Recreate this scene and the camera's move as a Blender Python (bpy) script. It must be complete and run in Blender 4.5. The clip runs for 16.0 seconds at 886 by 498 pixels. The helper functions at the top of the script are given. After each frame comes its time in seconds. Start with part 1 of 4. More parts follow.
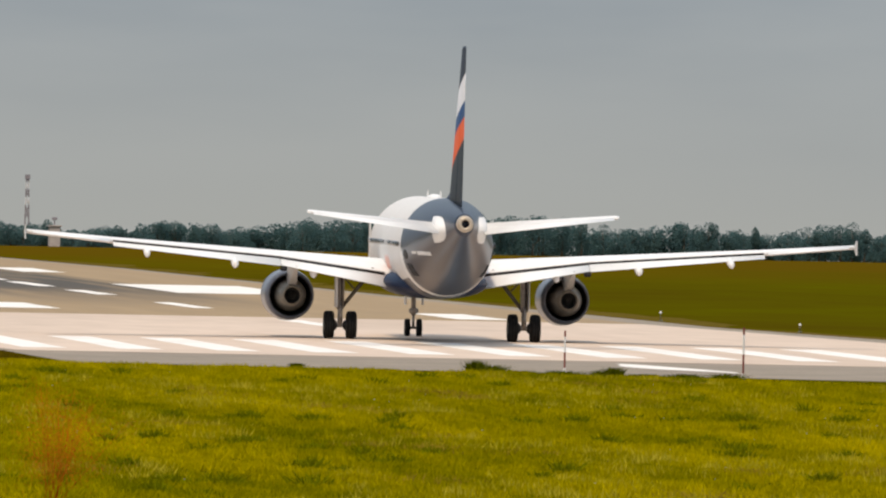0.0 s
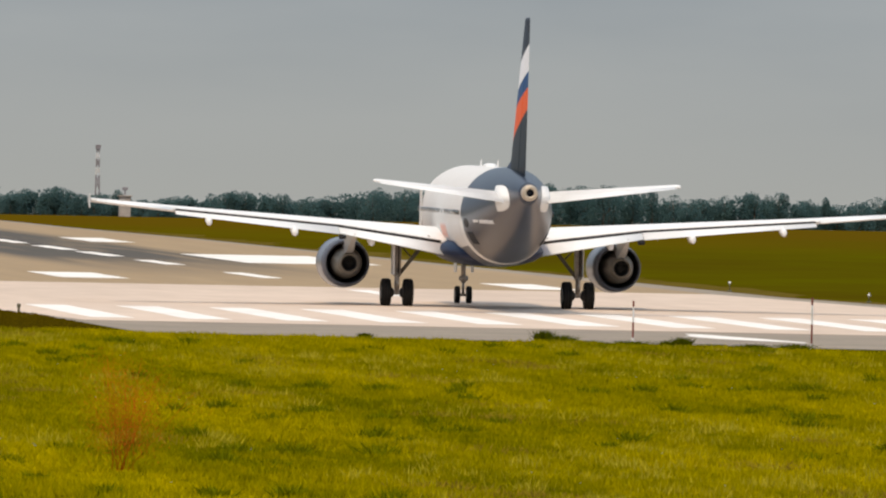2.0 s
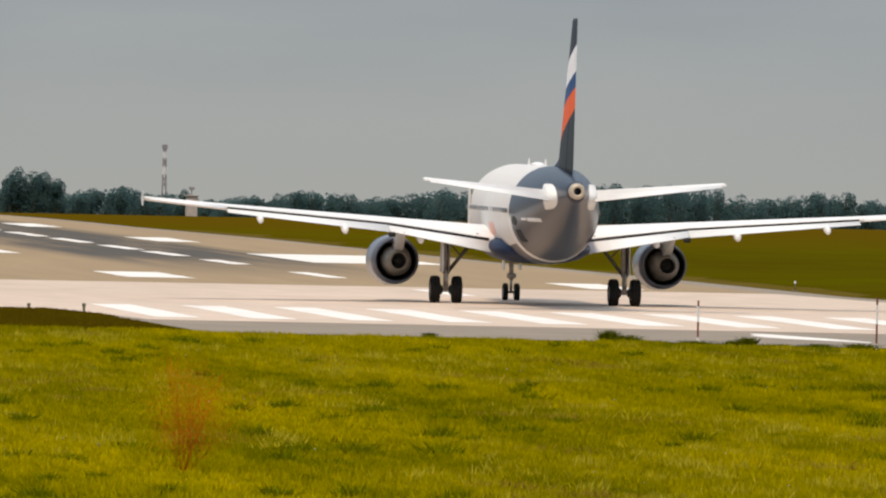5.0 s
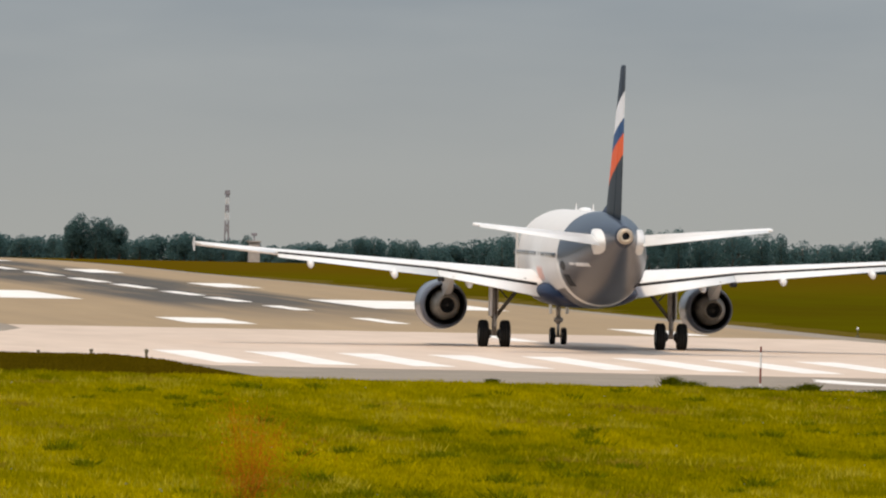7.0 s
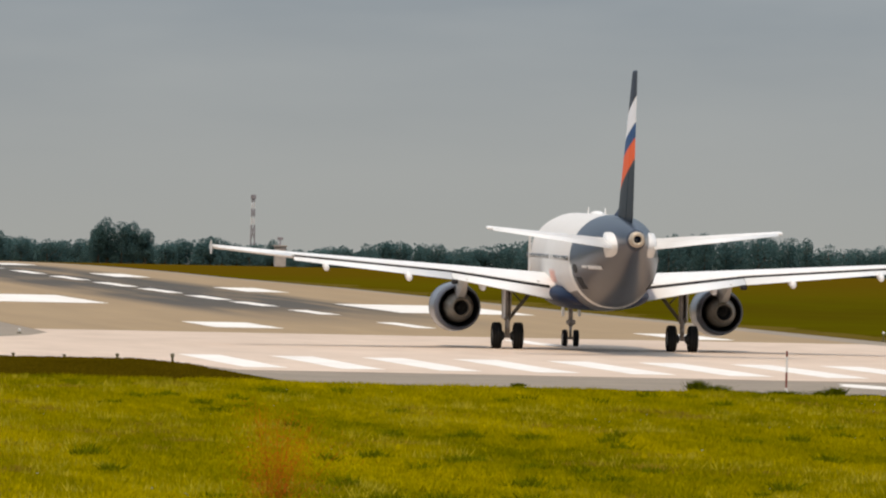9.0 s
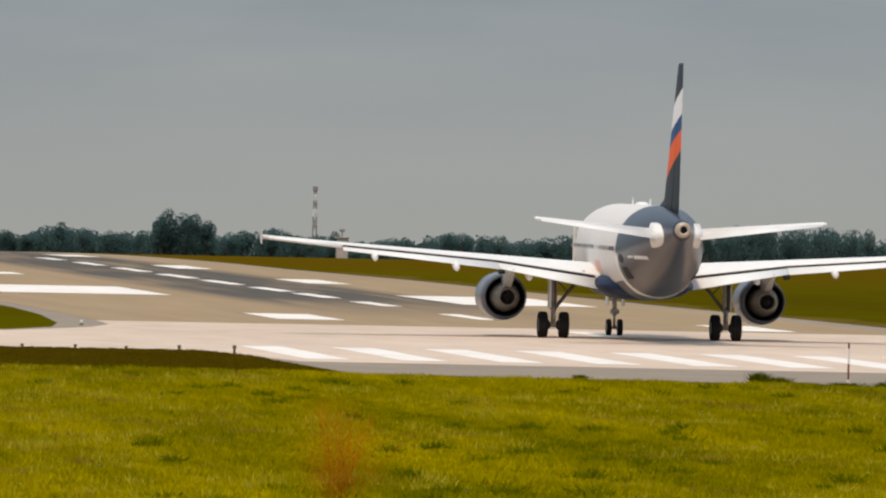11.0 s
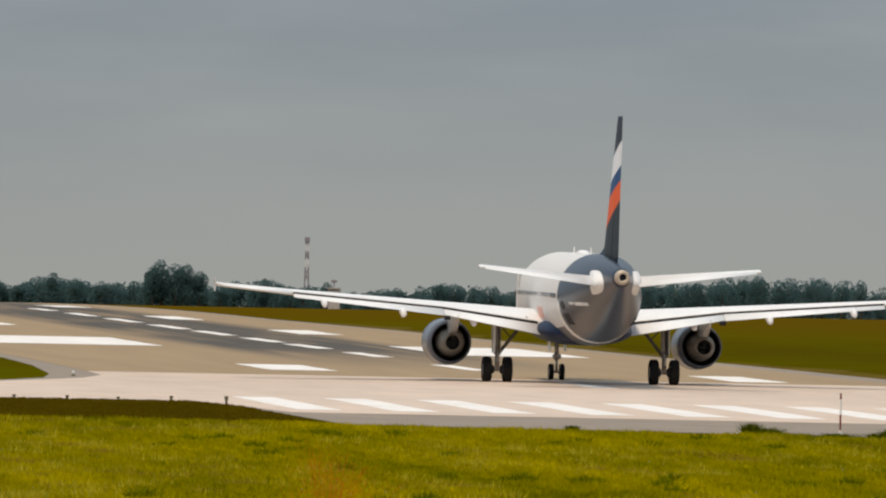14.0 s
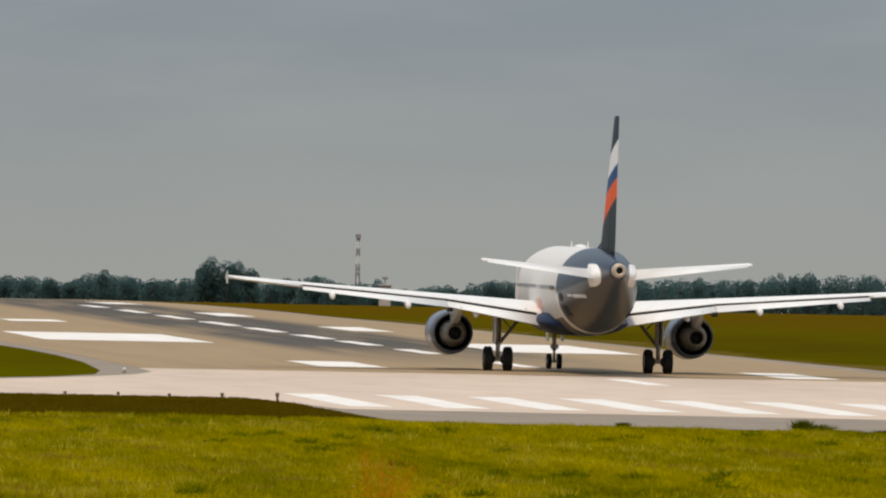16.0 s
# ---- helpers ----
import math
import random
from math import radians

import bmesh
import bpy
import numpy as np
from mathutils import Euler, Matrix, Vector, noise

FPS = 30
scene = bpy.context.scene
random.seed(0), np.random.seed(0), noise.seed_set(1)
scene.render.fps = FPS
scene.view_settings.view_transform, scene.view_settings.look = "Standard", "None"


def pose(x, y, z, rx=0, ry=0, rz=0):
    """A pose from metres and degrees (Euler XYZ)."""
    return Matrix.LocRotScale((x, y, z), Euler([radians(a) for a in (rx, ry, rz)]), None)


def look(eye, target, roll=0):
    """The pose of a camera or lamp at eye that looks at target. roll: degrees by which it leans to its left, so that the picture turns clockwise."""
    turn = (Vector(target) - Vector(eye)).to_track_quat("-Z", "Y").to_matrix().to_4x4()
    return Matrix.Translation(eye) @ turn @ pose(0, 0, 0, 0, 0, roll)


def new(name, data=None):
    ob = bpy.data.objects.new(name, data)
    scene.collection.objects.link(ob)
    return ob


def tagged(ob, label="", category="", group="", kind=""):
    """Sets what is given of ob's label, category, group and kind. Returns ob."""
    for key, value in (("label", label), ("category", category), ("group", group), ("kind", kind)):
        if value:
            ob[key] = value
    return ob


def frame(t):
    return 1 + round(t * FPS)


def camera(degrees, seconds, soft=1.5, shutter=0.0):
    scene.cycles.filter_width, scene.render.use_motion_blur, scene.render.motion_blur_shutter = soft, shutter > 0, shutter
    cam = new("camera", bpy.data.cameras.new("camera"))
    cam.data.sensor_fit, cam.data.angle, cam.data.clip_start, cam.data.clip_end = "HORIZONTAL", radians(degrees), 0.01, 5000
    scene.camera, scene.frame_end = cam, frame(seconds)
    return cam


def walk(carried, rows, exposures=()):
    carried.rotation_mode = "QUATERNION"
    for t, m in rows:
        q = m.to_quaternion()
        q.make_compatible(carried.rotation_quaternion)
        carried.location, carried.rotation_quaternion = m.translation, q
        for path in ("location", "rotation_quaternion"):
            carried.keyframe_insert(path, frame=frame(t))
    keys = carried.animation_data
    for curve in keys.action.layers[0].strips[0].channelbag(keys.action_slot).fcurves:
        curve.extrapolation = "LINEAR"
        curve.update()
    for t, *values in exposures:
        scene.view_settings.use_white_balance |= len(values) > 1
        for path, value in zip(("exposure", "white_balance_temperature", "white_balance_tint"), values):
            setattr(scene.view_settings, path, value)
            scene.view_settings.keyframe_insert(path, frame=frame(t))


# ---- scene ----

EYE = (0.0, 0.0, 7.80)
LEAN = 1.18
cam = camera(4.036, 16.0, soft=2.15)
# seconds, sway to the right, degrees to the right of the runway's line, degrees below level
PANS = [
    (0.0, -0.17, 7.2152, 0.4431),
    (0.5, -0.15, 7.1709, 0.4603),
    (1.0, -0.12, 7.1279, 0.5340),
    (1.5, -0.10, 7.1520, 0.5512),
    (2.0, -0.08, 6.8951, 0.5860),
    (2.5, -0.06, 6.8952, 0.5170),
    (3.0, -0.05, 6.8694, 0.5395),
    (3.5, 0.00, 6.6622, 0.6184),
    (5.8, 0.00, 6.5200, 0.5278),
    (6.0, 0.00, 6.4048, 0.4868),
    (6.5, 0.00, 6.4143, 0.3725),
    (7.0, 0.00, 6.3003, 0.3901),
    (7.5, 0.00, 6.1738, 0.3797),
    (8.0, 0.00, 6.0909, 0.3685),
    (8.5, 0.00, 6.1893, 0.3536),
    (9.0, 0.00, 6.1817, 0.3725),
    (9.5, 0.00, 6.0911, 0.3774),
    (9.7, 0.00, 6.1341, 0.3646),
    (11.8, 0.00, 5.7875, 0.4409),
    (12.0, 0.00, 5.9275, 0.3507),
    (12.5, 0.00, 6.1701, 0.2497),
    (13.0, 0.00, 6.0756, 0.2618),
    (13.5, 0.00, 5.9852, 0.0887),
    (14.0, 0.00, 5.9321, 0.1841),
    (14.5, 0.00, 5.9372, 0.2471),
    (15.0, 0.00, 5.8227, 0.2375),
    (15.5, 0.00, 5.8773, 0.2002),
    (16.0, 0.00, 5.6999, 0.2032),
]


def view(sway, right, down):
    a, b = radians(right), radians(down)
    eye = Vector((EYE[0] + sway, EYE[1], EYE[2]))
    return look(eye, eye + 100 * Vector((math.sin(a) * math.cos(b), math.cos(a) * math.cos(b), -math.sin(b))), LEAN)


walk(cam, [(t, view(*p)) for t, *p in PANS], exposures=[(0.0, -0.06, 7050, 11), (9.5, -0.14, 7050, 11), (12.5, -0.24, 7050, 10), (16.0, -0.26, 7050, 9.5)])

# ---- light ----
SUN_EL, SUN_AZ = 58.0, -150.0  # degrees up; degrees to the right of the runway's line
world = bpy.data.worlds.new("world")
scene.world = world
world.use_nodes = True
wn, wl = world.node_tree.nodes, world.node_tree.links
bg = wn["Background"]
sky = wn.new("ShaderNodeTexSky")
sky.sky_type = "NISHITA"
sky.sun_disc = False
sky.sun_elevation = radians(SUN_EL)
sky.sun_rotation = radians(SUN_AZ)
sky.air_density, sky.dust_density = 1.0, 2.0
wc = wn.new("ShaderNodeTexCoord")
wm = wn.new("ShaderNodeMapping")
wm.inputs["Scale"].default_value = (9, 9, 42)
wl.new(wc.outputs["Generated"], wm.inputs["Vector"])
cl = wn.new("ShaderNodeTexNoise")
cl.inputs["Scale"].default_value = 2.2
cl.inputs["Detail"].default_value = 4.0
wl.new(wm.outputs[0], cl.inputs["Vector"])
cr = wn.new("ShaderNodeValToRGB")
cr.color_ramp.elements[0].position, cr.color_ramp.elements[0].color = 0.36, (2.8, 3.8, 5.05, 1)
cr.color_ramp.elements[1].position, cr.color_ramp.elements[1].color = 0.66, (4.45, 5.35, 6.35, 1)
wl.new(cl.outputs["Fac"], cr.inputs["Fac"])
sep = wn.new("ShaderNodeSeparateXYZ")
wl.new(wc.outputs["Generated"], sep.inputs[0])
up = wn.new("ShaderNodeMapRange")
up.inputs["From Min"].default_value, up.inputs["From Max"].default_value = -0.006, 0.026
wl.new(sep.outputs["Z"], up.inputs["Value"])
low = wn.new("ShaderNodeMix")
low.data_type = "RGBA"
low.inputs["A"].default_value = (4.95, 5.3, 5.4, 1)
wl.new(up.outputs[0], low.inputs["Factor"])
wl.new(cr.outputs["Color"], low.inputs["B"])
over = wn.new("ShaderNodeMix")
over.data_type = "RGBA"
over.inputs["Factor"].default_value = 0.85
wl.new(sky.outputs[0], over.inputs["A"])
wl.new(low.outputs["Result"], over.inputs["B"])
# an overcast sky is brighter towards the zenith
zen = wn.new("ShaderNodeMapRange")
zen.inputs["From Min"].default_value, zen.inputs["From Max"].default_value = 0.03, 0.9
zen.inputs["To Min"].default_value, zen.inputs["To Max"].default_value = 1.0, 2.7
wl.new(sep.outputs["Z"], zen.inputs["Value"])
gain = wn.new("ShaderNodeVectorMath")
gain.operation = "SCALE"
wl.new(over.outputs["Result"], gain.inputs[0])
wl.new(zen.outputs[0], gain.inputs["Scale"])
wl.new(gain.outputs[0], bg.inputs["Color"])
bg.inputs["Strength"].default_value = 0.087

sun = new("sun", bpy.data.lights.new("sun", "SUN"))
sun.data.energy, sun.data.angle, sun.data.color = 2.8, radians(5.0), (1.0, 0.84, 0.66)
sa, se = radians(SUN_AZ), radians(SUN_EL)
sun.matrix_world = look((100 * math.sin(sa) * math.cos(se), 100 * math.cos(sa) * math.cos(se), 100 * math.sin(se)), (0, 0, 0))


# ---- materials ----
def mat(name, color, rough=0.6, metal=0.0, coat=0.0, vary=0.0, scale=5.0, bump=0.0, bump_scale=60.0, color2=None, spec=0.5, stretch=(1, 1, 1), rand=0.0, coat_rough=0.05):
    m = bpy.data.materials.new(name)
    m.use_nodes = True
    n, l = m.node_tree.nodes, m.node_tree.links
    b = n["Principled BSDF"]
    b.inputs["Base Color"].default_value = (*color, 1)
    b.inputs["Roughness"].default_value = rough
    b.inputs["Metallic"].default_value = metal
    b.inputs["Coat Weight"].default_value = coat
    b.inputs["Coat Roughness"].default_value = coat_rough
    b.inputs["Specular IOR Level"].default_value = spec
    tc = n.new("ShaderNodeTexCoord")
    mp = n.new("ShaderNodeMapping")
    mp.inputs["Scale"].default_value = stretch
    l.new(tc.outputs["Object"], mp.inputs["Vector"])
    if vary or color2:
        big = n.new("ShaderNodeTexNoise")
        big.inputs["Scale"].default_value, big.inputs["Detail"].default_value = scale, 6.0
        l.new(mp.outputs[0], big.inputs["Vector"])
        small = n.new("ShaderNodeTexNoise")
        small.inputs["Scale"].default_value, small.inputs["Detail"].default_value = scale * 9, 4.0
        l.new(mp.outputs[0], small.inputs["Vector"])
        av = n.new("ShaderNodeMath")
        av.operation = "MULTIPLY_ADD"
        av.inputs[1].default_value, av.inputs[2].default_value = 0.4, 0.0
        l.new(small.outputs["Fac"], av.inputs[0])
        ad = n.new("ShaderNodeMath")
        ad.operation = "MULTIPLY_ADD"
        ad.inputs[1].default_value = 0.6
        l.new(big.outputs["Fac"], ad.inputs[0])
        l.new(av.outputs[0], ad.inputs[2])
        ramp = n.new("ShaderNodeValToRGB")
        c2 = color2 or tuple(min(1, c * (1 + vary)) for c in color)
        c1 = color if color2 else tuple(c * (1 - vary) for c in color)
        ramp.color_ramp.elements[0].position, ramp.color_ramp.elements[0].color = 0.36, (*c1, 1)
        ramp.color_ramp.elements[1].position, ramp.color_ramp.elements[1].color = 0.64, (*c2, 1)
        l.new(ad.outputs[0], ramp.inputs["Fac"])
        out = ramp.outputs["Color"]
        if rand:
            oi = n.new("ShaderNodeNewGeometry")
            hs = n.new("ShaderNodeHueSaturation")
            mr = n.new("ShaderNodeMapRange")
            mr.inputs["To Min"].default_value, mr.inputs["To Max"].default_value = 1 - rand, 1 + rand
            l.new(oi.outputs["Random Per Island"], mr.inputs["Value"])
            l.new(mr.outputs[0], hs.inputs["Value"])
            l.new(out, hs.inputs["Color"])
            out = hs.outputs["Color"]
        l.new(out, b.inputs["Base Color"])
    if bump:
        bn = n.new("ShaderNodeTexNoise")
        bn.inputs["Scale"].default_value = bump_scale
        l.new(mp.outputs[0], bn.inputs["Vector"])
        bp = n.new("ShaderNodeBump")
        bp.inputs["Strength"].default_value, bp.inputs["Distance"].default_value = bump, 0.02
        l.new(bn.outputs["Fac"], bp.inputs["Height"])
        l.new(bp.outputs[0], b.inputs["Normal"])
    return m


def math_node(n, l, op, a, b, clamp=False):
    m = n.new("ShaderNodeMath")
    m.operation = op
    m.use_clamp = clamp
    for i, v in enumerate((a, b)):
        if isinstance(v, (int, float)):
            m.inputs[i].default_value = v
        else:
            l.new(v, m.inputs[i])
    return m.outputs[0]


def mix_node(n, l, fac, a, b):
    m = n.new("ShaderNodeMix")
    m.data_type = "RGBA"
    l.new(fac, m.inputs["Factor"])
    for key, v in (("A", a), ("B", b)):
        if isinstance(v, tuple):
            m.inputs[key].default_value = (*v, 1)
        else:
            l.new(v, m.inputs[key])
    return m.outputs["Result"]


NAVY = (0.011, 0.017, 0.036)
SILVER = (0.73, 0.71, 0.69)


def livery():
    """Silver body, navy tail and belly wave, one pale ribbon and an orange flash."""
    m = mat("fuselage_paint", SILVER, 0.45, 0.0, 1.0, coat_rough=0.3, spec=0.1)
    n, l = m.node_tree.nodes, m.node_tree.links
    b = n["Principled BSDF"]
    tc = n.new("ShaderNodeTexCoord")
    sx = n.new("ShaderNodeSeparateXYZ")
    l.new(tc.outputs["Object"], sx.inputs[0])
    y, z = sx.outputs["Y"], sx.outputs["Z"]
    wob = n.new("ShaderNodeTexNoise")
    wob.inputs["Scale"].default_value, wob.inputs["Detail"].default_value = 1.2, 5.0
    l.new(tc.outputs["Object"], wob.inputs["Vector"])
    dirt = mix_node(n, l, math_node(n, l, "MULTIPLY", wob.outputs["Fac"], 0.5), SILVER, (0.56, 0.54, 0.52))
    # the navy runs forward along the belly
    rise = math_node(n, l, "MULTIPLY", math_node(n, l, "SUBTRACT", 2.75, z), 22.0)
    lim2 = math_node(n, l, "MAXIMUM", math_node(n, l, "MINIMUM", math_node(n, l, "ADD", rise, -9.0), -1.0), math_node(n, l, "SUBTRACT", math_node(n, l, "MULTIPLY", z, 0.35), 8.9))
    navy = math_node(n, l, "MULTIPLY", math_node(n, l, "SUBTRACT", lim2, y), 30.0, True)
    c = mix_node(n, l, navy, dirt, NAVY)
    # pale ribbon round the lower tail
    off = math_node(n, l, "ABSOLUTE", math_node(n, l, "ADD", y, 7.6), 0.0)
    rib = math_node(n, l, "MULTIPLY", math_node(n, l, "SUBTRACT", 0.38, off), 20.0, True)
    lowm = math_node(n, l, "MULTIPLY", math_node(n, l, "SUBTRACT", 3.9, z), 4.0, True)
    c = mix_node(n, l, math_node(n, l, "MULTIPLY", rib, lowm), c, (0.8, 0.78, 0.75))
    # orange flash above the wing root
    o1 = math_node(n, l, "MULTIPLY", math_node(n, l, "SUBTRACT", 0.35, math_node(n, l, "ABSOLUTE", math_node(n, l, "SUBTRACT", z, 3.2), 0.0)), 6.0, True)
    o2 = math_node(n, l, "MULTIPLY", math_node(n, l, "SUBTRACT", 1.5, math_node(n, l, "ABSOLUTE", math_node(n, l, "ADD", y, 0.1), 0.0)), 2.0, True)
    c = mix_node(n, l, math_node(n, l, "MULTIPLY", math_node(n, l, "MULTIPLY", o1, o2), 0.7), c, (0.72, 0.2, 0.09))
    l.new(c, b.inputs["Base Color"])
    l.new(math_node(n, l, "ADD", math_node(n, l, "MULTIPLY", navy, 0.72), 0.1), b.inputs["Coat Weight"])
    return m


def fin_paint():
    """Navy fin with slanted white, blue and orange bands that sweep down towards the leading edge."""
    m = mat("fin_paint", NAVY, 0.5, 0.0, 0.08, spec=0.15, coat_rough=0.2)
    n, l = m.node_tree.nodes, m.node_tree.links
    tc = n.new("ShaderNodeTexCoord")
    sx = n.new("ShaderNodeSeparateXYZ")
    l.new(tc.outputs["Object"], sx.inputs[0])
    fore = math_node(n, l, "ADD", sx.outputs["Y"], 16.0)
    wob = n.new("ShaderNodeTexNoise")
    wob.inputs["Scale"].default_value, wob.inputs["Detail"].default_value = 2.0, 5.0
    l.new(tc.outputs["Object"], wob.inputs["Vector"])
    c = mix_node(n, l, wob.outputs["Fac"], (0.014, 0.024, 0.036), (0.022, 0.034, 0.048))
    for height, slope, colour in ((8.36, 0.30, (0.78, 0.11, 0.022)), (9.22, 0.24, (0.010, 0.065, 0.19)), (9.86, 0.25, (0.76, 0.77, 0.8)), (10.93, 0.30, (0.020, 0.027, 0.042))):
        q = math_node(n, l, "ADD", sx.outputs["Z"], math_node(n, l, "MULTIPLY", fore, slope))
        c = mix_node(n, l, math_node(n, l, "MULTIPLY", math_node(n, l, "SUBTRACT", q, height), 25.0, True), c, colour)
    l.new(c, n["Principled BSDF"].inputs["Base Color"])
    return m


M_FUS = livery()
M_FIN = fin_paint()
M_WHITE = mat("white_wing_paint", (0.75, 0.75, 0.75), 0.55, 0.0, 0.0, spec=0.2, vary=0.05, scale=1.5)
M_GREY = mat("grey_wing_paint", (0.55, 0.55, 0.55), 0.4, 0.0, 0.2, vary=0.08, scale=2)
M_HOT = mat("heat_stained_metal", (0.27, 0.24, 0.2), 0.5, 0.5, vary=0.3, scale=5)
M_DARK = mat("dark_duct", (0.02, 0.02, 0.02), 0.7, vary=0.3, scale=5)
M_STRUT = mat("gear_paint", (0.30, 0.27, 0.24), 0.5, vary=0.2, scale=6)
M_BRACE = mat("dark_brace_steel", (0.085, 0.075, 0.062), 0.55, 0.3, vary=0.3, scale=7)
M_RUBBER = mat("tyre_rubber", (0.010, 0.010, 0.010), 0.9, vary=0.3, scale=8, bump=0.3, spec=0.2)
M_NAVY = mat("navy_gloss_paint", (0.008, 0.02, 0.055), 0.5, 0.0, 0.1, vary=0.15, scale=2, spec=0.1, coat_rough=0.25)
M_GLASS = mat("cabin_glass", (0.02, 0.025, 0.03), 0.05, 0.0, 1.0)
# black for cowl joints, tail patches and the shade painted in at the flaps
M_BLACK = mat("black_joint_and_shade", (0.012, 0.012, 0.014), 0.8, vary=0.2, scale=6)
M_CONC = mat("runway_concrete", (0.50, 0.385, 0.30), 0.85, color2=(0.63, 0.495, 0.395), scale=0.06, stretch=(1, 0.25, 1), bump=0.2, bump_scale=9)
M_SHOULDER = mat("shoulder_asphalt", (0.245, 0.198, 0.15), 0.9, vary=0.16, scale=0.3, bump=0.2, bump_scale=20)
M_MARK = mat("runway_paint", (0.72, 0.67, 0.62), 0.7, color2=(0.84, 0.80, 0.75), scale=0.5, stretch=(1, 0.3, 1), bump=0.1)
M_SOIL = mat("field_grass", (0.062, 0.047, 0.002), 1.0, color2=(0.076, 0.074, 0.001), scale=0.03, stretch=(0.6, 0.35, 1), bump=0.6, bump_scale=3, spec=0.0)
M_VERGE = mat("verge_earth", (0.085, 0.060, 0.008), 1.0, color2=(0.12, 0.088, 0.018), scale=0.15, bump=0.4, bump_scale=4, spec=0.0)
M_BLADE = mat("grass_blades", (0.205, 0.19, 0.001), 1.0, color2=(0.54, 0.41, 0.004), scale=0.22, stretch=(1, 0.09, 1), rand=0.25, spec=0.0)
M_WEED = mat("weed_leaves", (0.165, 0.17, 0.003), 1.0, vary=0.3, scale=2, rand=0.3, spec=0.0)
M_TUFT = mat("edge_weed_leaves", (0.085, 0.095, 0.004), 1.0, vary=0.35, scale=2, rand=0.3, spec=0.0)
M_DRY = mat("withered_grass", (0.24, 0.16, 0.012), 1.0, color2=(0.42, 0.29, 0.03), scale=0.3, rand=0.25, spec=0.0)
M_MOWN = mat("mown_grass", (0.11, 0.072, 0.003), 1.0, color2=(0.15, 0.10, 0.005), scale=0.3, rand=0.25, spec=0.0)

def foliage(m, share=0.45):
    """Lets light through the leaves."""
    n, l = m.node_tree.nodes, m.node_tree.links
    b, out = n["Principled BSDF"], n["Material Output"]
    tr = n.new("ShaderNodeBsdfTranslucent")
    mx = n.new("ShaderNodeMixShader")
    mx.inputs[0].default_value = share
    if b.inputs["Base Color"].is_linked:
        l.new(b.inputs["Base Color"].links[0].from_socket, tr.inputs["Color"])
    l.new(b.outputs[0], mx.inputs[1])
    l.new(tr.outputs[0], mx.inputs[2])
    l.new(mx.outputs[0], out.inputs["Surface"])
    return m


# the leaves' blue tint is distance haze put into their colour
M_LEAF = foliage(mat("hazed_tree_leaves", (0.078, 0.142, 0.14), 1.0, color2=(0.098, 0.172, 0.165), scale=0.12, rand=0.06, spec=0.0), 0.5)
foliage(M_BLADE)
foliage(M_WEED)
foliage(M_TUFT)
foliage(M_DRY)
foliage(M_MOWN)
M_BARK = mat("bark", (0.09, 0.07, 0.05), 0.9, vary=0.3, scale=3)
# mast colours greyed and lightened: the distance haze is mixed into the paint
M_MASTR = mat("hazed_mast_paint", (0.25, 0.23, 0.25), 0.8, vary=0.15, scale=2)
M_MASTW = mat("hazed_mast_white", (0.62, 0.62, 0.63), 0.8, vary=0.15, scale=2)
M_RED = mat("signal_red_paint", (0.19, 0.045, 0.03), 0.6, vary=0.15, scale=4)
M_WHITEP = mat("signal_white_paint", (0.7, 0.68, 0.66), 0.6, vary=0.1, scale=4)
M_HUT = mat("hut_plaster", (0.4, 0.35, 0.32), 0.85, vary=0.12, scale=1)
M_LAMP = mat("light_housing", (0.10, 0.09, 0.05), 0.6, vary=0.3, scale=9)


def runway_asphalt():
    """Tan asphalt with a dark band of rubber along its middle."""
    m = mat("runway_asphalt", (0.36, 0.295, 0.225), 0.88, bump=0.2, bump_scale=12)
    n, l = m.node_tree.nodes, m.node_tree.links
    tc = n.new("ShaderNodeTexCoord")
    sx = n.new("ShaderNodeSeparateXYZ")
    l.new(tc.outputs["Object"], sx.inputs[0])
    mp = n.new("ShaderNodeMapping")
    mp.inputs["Scale"].default_value = (0.55, 0.018, 1)
    l.new(tc.outputs["Object"], mp.inputs["Vector"])
    s = n.new("ShaderNodeTexNoise")
    s.inputs["Scale"].default_value, s.inputs["Detail"].default_value = 1.0, 6.0
    l.new(mp.outputs[0], s.inputs["Vector"])
    g = n.new("ShaderNodeTexNoise")
    g.inputs["Scale"].default_value, g.inputs["Detail"].default_value = 0.35, 8.0
    l.new(tc.outputs["Object"], g.inputs["Vector"])
    base = mix_node(n, l, s.outputs["Fac"], (0.25, 0.165, 0.082), (0.37, 0.255, 0.135))
    off = math_node(n, l, "ABSOLUTE", math_node(n, l, "SUBTRACT", sx.outputs["X"], 64.4), 0.0)
    band = math_node(n, l, "MULTIPLY", math_node(n, l, "SUBTRACT", 7.4, off), 0.4, True)
    start = math_node(n, l, "MULTIPLY", math_node(n, l, "SUBTRACT", sx.outputs["Y"], 600.0), 0.012, True)
    streak = math_node(n, l, "MULTIPLY", math_node(n, l, "SUBTRACT", s.outputs["Fac"], 0.2), 3.2, True)
    fac = math_node(n, l, "MULTIPLY", math_node(n, l, "MULTIPLY", band, start), streak, True)
    c = mix_node(n, l, fac, base, (0.052, 0.041, 0.029))
    c = mix_node(n, l, math_node(n, l, "MULTIPLY", math_node(n, l, "SUBTRACT", g.outputs["Fac"], 0.4), 0.8, True), c, (0.17, 0.13, 0.085))
    l.new(c, n["Principled BSDF"].inputs["Base Color"])
    return m


M_ASPH = runway_asphalt()


